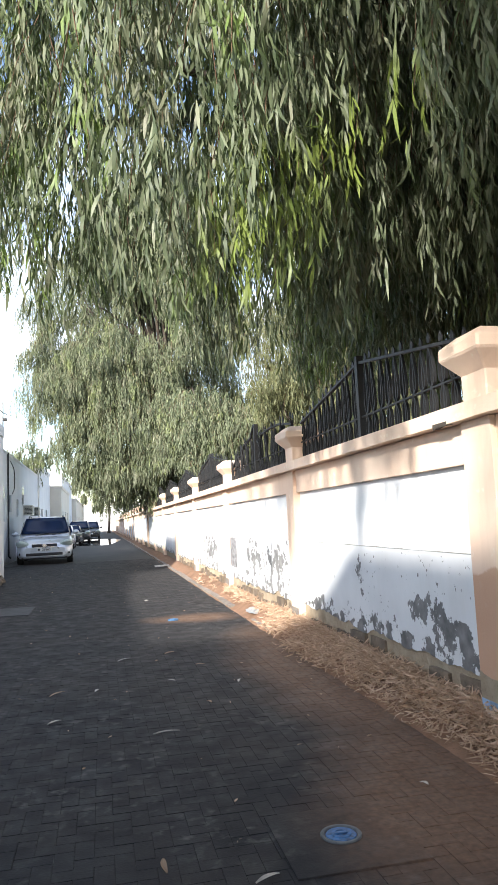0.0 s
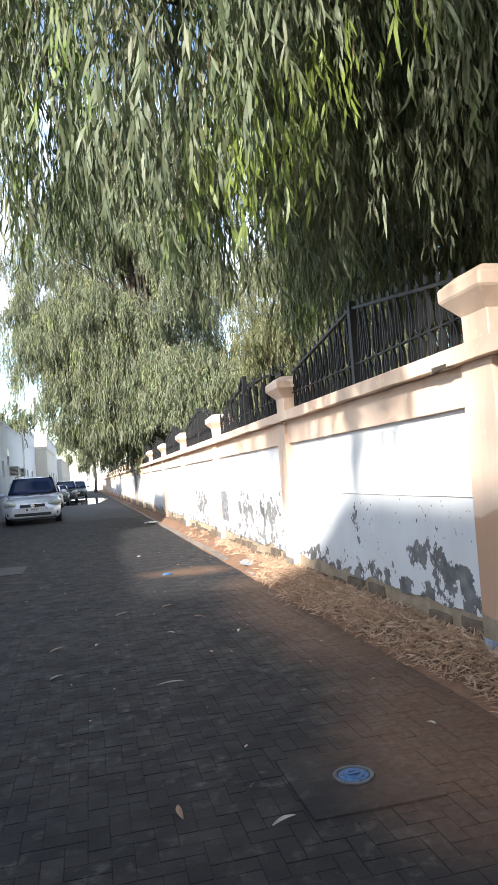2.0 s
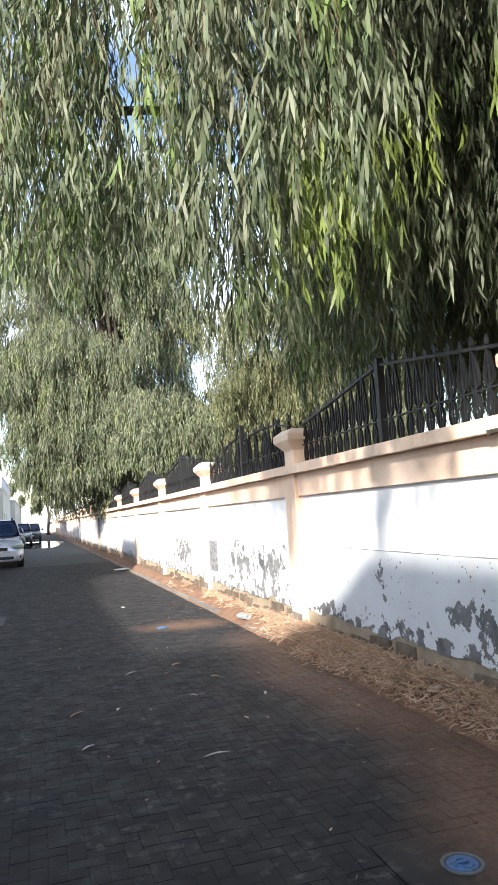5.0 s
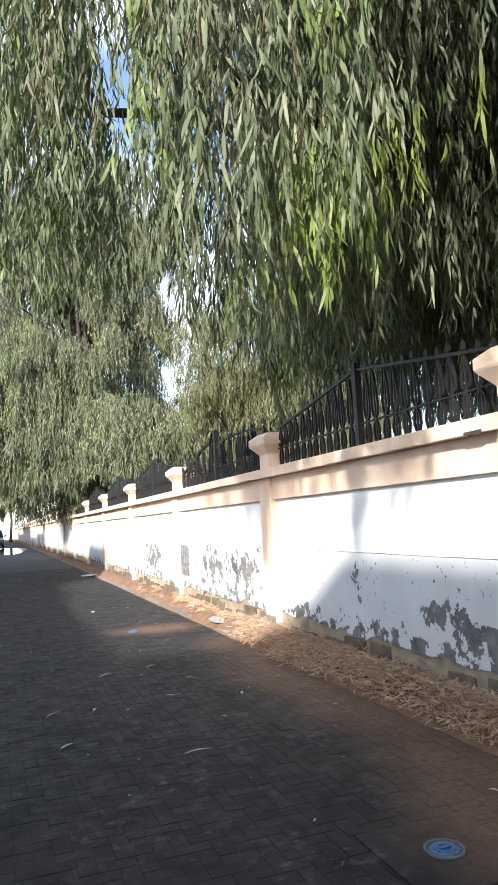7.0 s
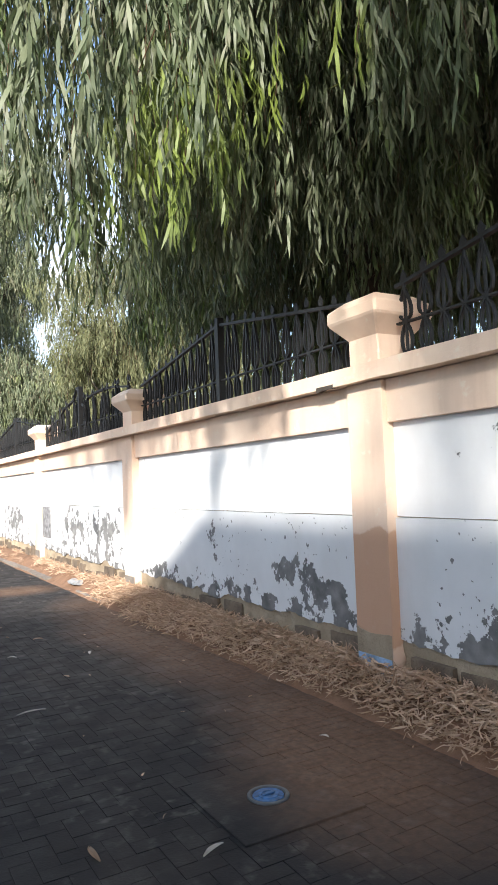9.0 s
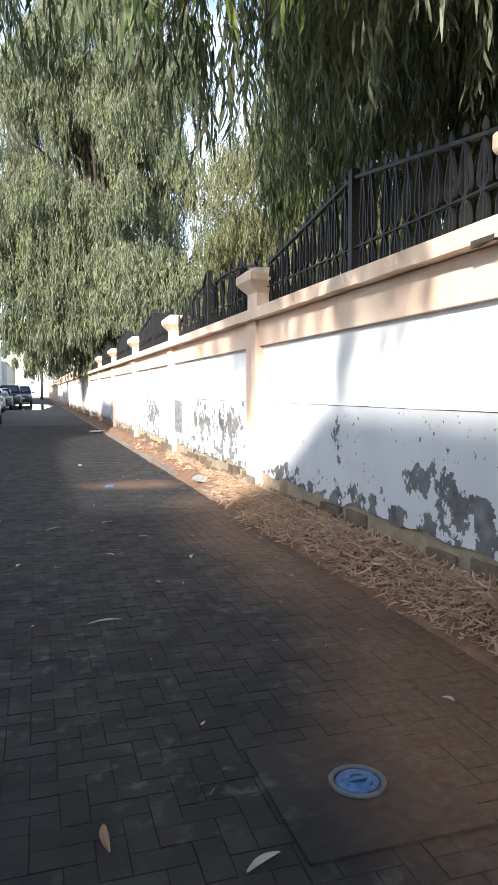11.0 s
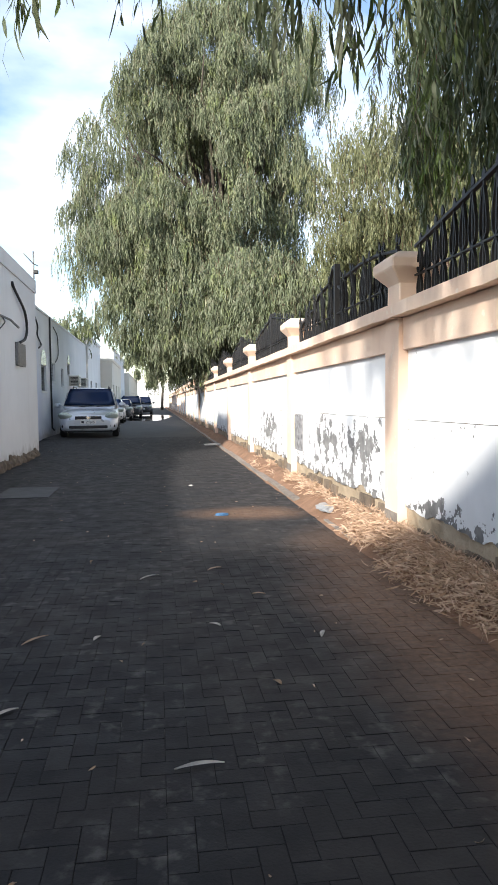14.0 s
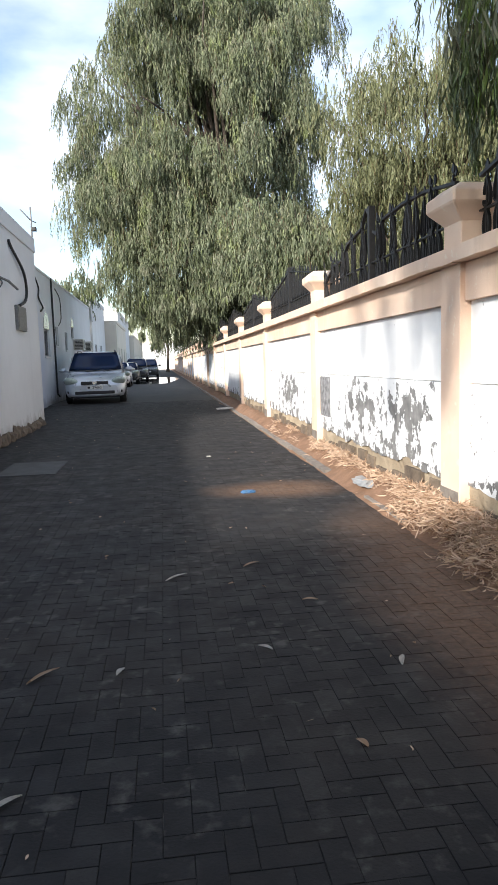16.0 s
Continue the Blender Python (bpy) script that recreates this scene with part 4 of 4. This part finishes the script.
# upper boughs behind the curtain, over the near wall end; unseen, added for shade
for q in range(520):
    y, z = rng.uniform(-3.0, 1.9), rng.uniform(4.0, 6.8)
    x = rng.uniform((y - 0.8) / 1.2, 5.6) if z > 4.7 else rng.uniform(0.65 + (y - 1.5) * 0.83, 5.6)
    for k in range(9):
        ln = rng.uniform(0.5, 1.1)
        tops.append((x + rng.normal() * 0.15, y + rng.normal() * 0.15, z + ln + rng.normal() * 0.15))
        drops.append(ln)
tops, drops = np.array(tops), np.array(drops)
lv, info = strands(tops, drops, 18, 0.165, 0.0165, 0.45, 0.09)
tagged(leaves_mesh("crown", *lv, M_LEAF_NEAR, big), kind="stuff")
tagged(twigs_mesh("twig_spray", info, 0.0035, big, 4), kind="stuff")


def weeping_tree(name, label, foot, crowns, clusters, leaf, wide, material, trunk_r, drop=(0.8, 2.2), per=12, count=16):
    """A tree whose crown is made of hanging sprays on ellipsoids (x, y, z, rx, ry, rz)."""
    t = thing(name, None, label, "tree")
    bm2 = bmesh.new()
    c0 = Vector(crowns[0][:3])
    f = Vector(foot)
    tube(bm2, [f, f.lerp(c0, 0.02) + Vector((0.02, 0, 0.3)), f.lerp(c0, 0.35) + Vector((0.15, 0, 0)), f.lerp(c0, 0.7), c0 + Vector((0, 0, crowns[0][5] * 0.35))],
         [trunk_r * 1.5, trunk_r, trunk_r * 0.85, trunk_r * 0.6, trunk_r * 0.2], 12)
    tp, dr = [], []
    total = sum(c[3] * c[5] for c in crowns)
    for cx, cy, cz, rx, ry, rz in crowns:
        for k in range(10):
            a = rng.uniform(0, 6.28)
            limb(bm2, f.lerp(c0, rng.uniform(0.35, 0.9)), (cx + 0.8 * rx * math.cos(a), cy + 0.8 * ry * math.sin(a), cz + rz * rng.uniform(-0.1, 0.75)), trunk_r * 0.35, trunk_r * 0.06, 0.4)
        for k in range(int(clusters * rx * rz / total / 4)):
            # one drooping bough: a shallow umbrella of hanging sprays, thick at its outer side
            d = rng.normal(size=3)
            d /= np.linalg.norm(d)
            rad = rng.uniform(0.3, 1.0) ** 0.6 * (1 + 0.2 * noise.noise(Vector(d) * 2.3 + Vector((cx, cy, 0))))
            p = np.array((cx + rx * rad * d[0], cy + ry * rad * d[1], cz + rz * rad * d[2]))
            ln = rng.uniform(*drop)
            w = rng.uniform(0.4, 0.8)
            for q in range(per * 4):
                a, rr = rng.uniform(0, 6.28), w * math.sqrt(rng.uniform(0, 1))
                l2 = ln * rng.uniform(0.35, 1.05)
                top = p + (rr * math.cos(a) + 0.25 * d[0], rr * math.sin(a) + 0.25 * d[1], l2 * 0.3 + 0.5 - 1.1 * rr * rr / w + rng.normal() * 0.1)
                low = 1.5 + max(0.0, -0.2 - top[0]) * (1.3 if trunk_r > 0.3 else 0.0)
                if top[2] - l2 < low:
                    top[2] = low + l2 + rng.uniform(0, 0.5)
                tp.append(top)
                dr.append(l2)
    part("trunk", bm2, M_BARK, t)
    lv2, inf2 = strands(np.array(tp), np.array(dr), count, leaf, wide, 0.55, 0.12)
    tagged(leaves_mesh("crown", *lv2, material, t, False), kind="stuff")
    tagged(twigs_mesh("twig_spray", inf2, 0.006, t, 6), kind="stuff")
    return t


weeping_tree("weeping_tree", "very tall weeping tree with grey-green drooping foliage over the lane", (3.6, 31.5, 0.0),
             ((2.3, 31, 10.0, 4.9, 4.2, 6.4), (-0.7, 30.5, 7.2, 2.5, 2.8, 2.2), (1.8, 30.5, 5.0, 3.3, 3.6, 3.0), (3.8, 29.5, 4.5, 2.6, 3.0, 2.5), (3.2, 32, 14.8, 4.1, 3.4, 3.8)), 2500, 0.2, 0.036, M_LEAF_FAR, 0.34, (0.6, 1.9), 14, 18)
weeping_tree("weeping_tree", "smaller weeping tree with bright green foliage behind the wall", (4.4, 22.5, 0.1),
             ((4.1, 22.0, 3.6, 1.7, 1.8, 1.5), (3.3, 22.5, 4.6, 1.2, 1.2, 1.1), (5.4, 22.5, 3.6, 1.3, 1.3, 1.4)), 480, 0.18, 0.036, M_LEAF_FAR, 0.14, (0.5, 1.3), 12, 14)
weeping_tree("feathery_tree", "thin feathery olive-green tree in the garden behind the wall", (6.5, 19.0, 0.1),
             ((6.2, 19.0, 6.3, 1.9, 2.0, 1.9), (6.0, 19.5, 4.3, 1.6, 1.4, 1.3), (8.4, 18, 4.8, 2.0, 1.8, 2.4)), 950, 0.15, 0.026, M_LEAF_OLIVE, 0.13, (0.4, 1.2), 11, 15)
weeping_tree("feathery_tree", "dark bushy tree far back in the garden", (8.5, 30.0, 0.1),
             ((8.0, 30, 4.5, 3.0, 2.5, 3.2), (5.8, 28, 3.6, 1.6, 1.6, 2.4), (11.5, 27, 4.5, 3.0, 2.5, 3.4)), 640, 0.24, 0.05, M_LEAF_OLIVE, 0.2, (0.6, 1.8), 11, 14)
weeping_tree("weeping_tree", "green tree beside the wall far along the lane", (1.0, 112.0, 0.0),
             ((1.0, 112, 9.0, 5.5, 5.0, 5.6),), 220, 0.6, 0.12, M_LEAF_FAR, 0.22, (1.0, 3.4), 10, 14)
weeping_tree("street_tree", "small round tree by the houses far off", (-5.8, 44.0, 0.0),
             ((-4.4, 42.6, 5.0, 1.5, 1.4, 1.0),), 60, 0.25, 0.06, M_LEAF_FAR, 0.12, (0.4, 1.0), 10, 12)

# ---------------------------------------------------------------- litter
def litter(name, label, pts, leaf, wide, flat):
    n = len(pts)
    ang = rng.uniform(0, 2 * math.pi, n)
    way = np.stack([np.cos(ang), np.sin(ang), rng.normal(size=n) * flat], 1)
    way /= np.linalg.norm(way, axis=1)[:, None]
    holder = thing(name, None, label, "dry leaves", kind="stuff")
    ob = leaves_mesh("dry_leaves", np.array(pts), way, leaf * rng.uniform(0.5, 1.2, n), wide * rng.uniform(0.6, 1.3, n), rng.normal(size=n) * 1.1, M_DRY, holder)
    ob["kind"] = "stuff"


pts = []
while len(pts) < 19000:
    y = rng.uniform(0.8, 8.6) if rng.random() < 0.82 else rng.uniform(8.6, 15)
    near = y < 8.3
    lo = 1.84 + 0.07 * noise.noise((y * 1.3, 5, 0)) + 0.04 * noise.noise((y * 5, 2, 0)) - (0.14 if 5.8 < y < 7.0 else 0)
    x = 2.17 - abs(rng.normal()) * (0.19 if near else 0.09)
    if x < lo or (not near and noise.noise((x * 6, y * 1.2, 9)) < -0.05):
        continue
    pts.append((x, y, verge_height(x, y) + 0.01 + rng.uniform(0, 0.055 if near else 0.015)))
litter("leaf_litter", "drift of dry tan eucalyptus leaves along the wall", pts, 0.092, 0.0095, 0.38)
pts = [(rng.uniform(-2.6, 1.9), rng.uniform(1.5, 24) , 0.006) for _ in range(170)]
litter("scattered_crumbs", "small dry leaf crumbs scattered over the paving", pts, 0.035, 0.008, 0.1)

LOOSE = ((-0.40, 5.79, 50, 0.17), (-0.37, 4.96, 42, 0.11), (0.16, 6.97, 43, 0.17), (0.62, 7.13, 38, 0.13), (-0.09, 5.77, 64, 0.07), (1.06, 5.66, 68, 0.1), (0.72, 5.09, -65, 0.06), (0.52, 5.89, -41, 0.08), (0.35, 4.46, 7, 0.21), (0.19, 2.75, 91, 0.12), (0.55, 2.54, 24, 0.11), (1.49, 3.18, -61, 0.05), (0.84, 6.44, -11, 0.08))
first = None
for k, (x, y, turn, ln) in enumerate(LOOSE):
    ln = min(ln, 0.17)
    bm = bmesh.new()
    prev = None
    for q in range(9):
        t = q / 8
        w = 0.011 * math.sin(math.pi * min(1, max(0.04, t))) ** 0.7 + 0.001
        c = Vector((t - 0.5, 0.05 * math.sin(3.0 * t), 0.0)) * ln
        u = [bm.verts.new(c + Vector((0, sgn * w, 0.004 + 0.005 * math.sin(math.pi * t) + (0.004 if sgn else 0)))) for sgn in (-1, 0, 1)]
        if prev:
            bm.faces.new((prev[0], prev[1], u[1], u[0]))
            bm.faces.new((prev[1], prev[2], u[2], u[1]))
        prev = u
    bmesh.ops.solidify(bm, geom=bm.faces, thickness=0.0015)
    lf = part("fallen_leaf", bm, M_PALE if k % 3 else M_DRY)
    lf.matrix_world = pose(x, y, 0.002, 0, 0, turn)
    tagged(lf, "curled pale fallen leaf lying on the dark paving", "leaf", "fallen leaves")


def crumple(name, at, size, material, label):
    bm = bmesh.new()
    bmesh.ops.create_icosphere(bm, subdivisions=3, radius=1)
    for v in bm.verts:
        v.co *= 1 + 0.5 * noise.noise(v.co * 2.4 + Vector(at))
        v.co = Vector((v.co.x * size[0], v.co.y * size[1], max(0.0, v.co.z + 0.35) * size[2]))
    ob = part(name, bm, material)
    ob.location = at
    return tagged(ob, label, "litter")


crumple("plastic_scrap", (0.895, 9.47, 0.0), (0.07, 0.05, 0.02), plain("blue_plastic", (0.05, 0.13, 0.25), 0.5), "scrap of blue plastic lying on the lane")
crumple("plastic_bag", (1.98, 9.25, verge_height(1.98, 9.25) - 0.005), (0.1, 0.25, 0.03), plain("clear_plastic", (0.3, 0.31, 0.32), 0.3), "flattened clear plastic bag on the soil by the wall")
crumple("paper_scrap", (0.69, 12.1, 0.0), (0.03, 0.025, 0.012), M_PALE, "scrap of white paper on the lane")
crumple("paper_scrap", (1.75, 21.0, 0.02), (0.3, 0.18, 0.03), M_PALE, "flattened white sack beside the kerb")

# ---------------------------------------------------------------- covers in the paving
valve = thing("valve_cover", Matrix.Translation((0.922, 2.785, 0.008)), "round blue valve cover with a metal ring in the paving", "manhole cover")
bm = bmesh.new()
lathe(bm, [(0.087, -0.02), (0.087, 0.004), (0.084, 0.008), (0.073, 0.008), (0.069, 0.004), (0.067, -0.02)], Matrix(), 40)
part("ring", bm, M_GALV, valve, "worn galvanised ring")
bm = bmesh.new()
lathe(bm, [(0.065, -0.02), (0.065, 0.001), (0.062, 0.005), (0.044, 0.005), (0.041, 0.009), (0.027, 0.010), (0.025, 0.006), (0.004, 0.006)], Matrix(), 36)
part("lid", bm, M_COVER, valve, "scuffed blue lid")
part("lid_bar", boxed((-0.03, -0.008, 0.005), (0.03, 0.008, 0.013), 0.002), M_COVER, valve)
SURROUND = (0.655, 1.195, 2.50, 3.06)
tagged(part("concrete_surround", boxed((SURROUND[0], SURROUND[2], -0.1), (SURROUND[1], SURROUND[3], 0.008), 0.004), M_PAVER_J), "square concrete surround of the valve cover, dusty", "concrete", kind="structure")
SLAB = (-1.85, -1.16, 11.2, 12.3)
tagged(part("inspection_cover", boxed((SLAB[0], SLAB[2], -0.05), (SLAB[1], SLAB[3], 0.012), 0.006), plain('slab_concrete', (0.06, 0.06, 0.062), 0.8, 0, 0.3, 6)), "grey concrete inspection slab set in the paving", "manhole cover")

# ---------------------------------------------------------------- kerb, blocks and paving stones
kerb = thing("kerb", None, "low concrete edging between paving and soil", "kerb", kind="structure")
kmesh = part("kerb_stone", boxed((-0.045, 0.006, -0.1), (0.045, 0.994, 0.042), 0.008), M_KERB, kerb)
kmesh.location = (1.88, 10.3, 0)
for i in range(1, 60):
    o = new("kerb_stone", kmesh.data)
    o.parent, o.location = kerb, (1.88 + 0.008 * math.sin(i * 2.1), 10.3 + i, 0.006 * math.sin(i * 1.3))
o = new("kerb_stone", kmesh.data)
o.parent, o.location = kerb, (1.9, 7.9, -0.012)

plinth = thing("plinth", None, "course of dark bare blocks in tan mortar under the broken render", "plinth", kind="structure")
bmeshes = []
for v in range(4):
    b2 = boxed((0, 0, 0), (0.06, 0.385, 0.19), 0.012)
    for q in b2.verts:
        q.co += 0.006 * noise.noise_vector(q.co * 11 + Vector((v * 5, 0, 0)))
    bmeshes.append(b2)
block_data = []
for i in range(0, 5):
    y = PIERS[i] + PIER_W + 0.03
    bed = ragged_panel(PIERS[i] + PIER_W, PIERS[i + 1], 0.02, 0.40, 2.2, 2.236, i * 7.3, 0.02)
    bmesh.ops.subdivide_edges(bed, edges=[e for e in bed.edges if abs(e.verts[0].co.z - e.verts[1].co.z) > 0.1], cuts=4)
    for q in bed.verts:
        if q.co.x < 2.22:
            q.co.x += 0.016 * noise.noise(q.co * 7) + 0.01 * noise.noise(q.co * 23)
    part("mortar_bed", bed, M_MORTAR, plinth, "rough tan mortar round the blocks")
    k = 0
    while y + 0.4 < PIERS[i + 1]:
        if len(block_data) < 4:
            o = part("block", bmeshes[len(block_data)], M_BLOCK, plinth)
            block_data.append(o.data)
        else:
            o = new("block", block_data[(k * 3 + i) % 4])
            o.parent = plinth
        size = 0.62 + 0.36 * math.sin(k * 2.7 + i) ** 2
        o.location = (2.174 + 0.010 * math.sin(k * 3.3 + i), y, 0.10 + 0.025 * math.sin(k * 1.9))
        o.scale = (1, size, 0.8 + 0.25 * math.sin(k * 5.1 + i))
        y += 0.385 * size + 0.03 + 0.13 * math.sin(k * 4.3 + i) ** 2
        k += 1


def stone_shape(w, d, h=0.06, c=0.0011):
    """A paving stone with chamfered upper edges, its top at z = 0."""
    v = []
    for z, s in ((-h, 0), (-c, 0), (0, c)):
        v += [(s, s, z), (w - s, s, z), (w - s, d - s, z), (s, d - s, z)]
    f = []
    for r in (0, 4):
        f += [(r + k, r + (k + 1) % 4, r + 4 + (k + 1) % 4, r + 4 + k) for k in range(4)]
    f.append((8, 9, 10, 11))
    return v, f


GAP = 0.0022
stones = []
U = 0.08
for i in range(-55, 110):
    for j in range(-10, 340):
        # herringbone: the cell's place on its diagonal says which stone starts there
        k = (i - j) % 4
        x, y = -1.2 + i * U, 0.2 + j * U
        if k == 0:
            w, d = 2 * U, U
        elif k == 3:
            w, d = U, 2 * U
        else:
            continue
        if not (-3.4 < x and x + w < 2.0 and 0.0 < y and y + d < 26.0):
            continue
        if x > SURROUND[0] and x + w < SURROUND[1] and y > SURROUND[2] and y + d < SURROUND[3]:
            continue
        if x > SLAB[0] and x + w < SLAB[1] and y > SLAB[2] and y + d < SLAB[3]:
            continue
        stones.append((x, y, k))
paving = thing("pavement", None, "dark grey concrete block paving in herringbone, dusty and worn", "paving", kind="structure")
V, F = [], []
shapes = {0: stone_shape(2 * U - GAP, U - GAP), 3: stone_shape(U - GAP, 2 * U - GAP)}
single = {}
count = 0
for x, y, k in stones:
    z = 0.001 * math.sin(x * 37.1 + y * 17.3) + 0.0015 * noise.noise((x * 1.5, y * 1.5, 0))
    if count < 300 and 3.6 < y < 5.2 and -0.9 < x < 1.5:
        count += 1
        if k not in single:
            me = bpy.data.meshes.new("paving_stone")
            me.from_pydata(*(lambda s: (s[0], [], s[1]))(shapes[k]))
            me.materials.append(M_PAVER)
            single[k] = me
        o = new("paving_stone", single[k])
        o.parent, o.location = paving, (x, y, z)
        continue
    n0 = len(V)
    V += [(x + a, y + b, z + c) for a, b, c in shapes[k][0]]
    F += [tuple(q + n0 for q in f) for f in shapes[k][1]]
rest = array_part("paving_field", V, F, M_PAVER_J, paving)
rest["kind"] = "stuff"
part("joint_sand", boxed((-3.5, -2.0, -0.1), (1.98, 26.0, -0.0032)), M_JOINT, paving)
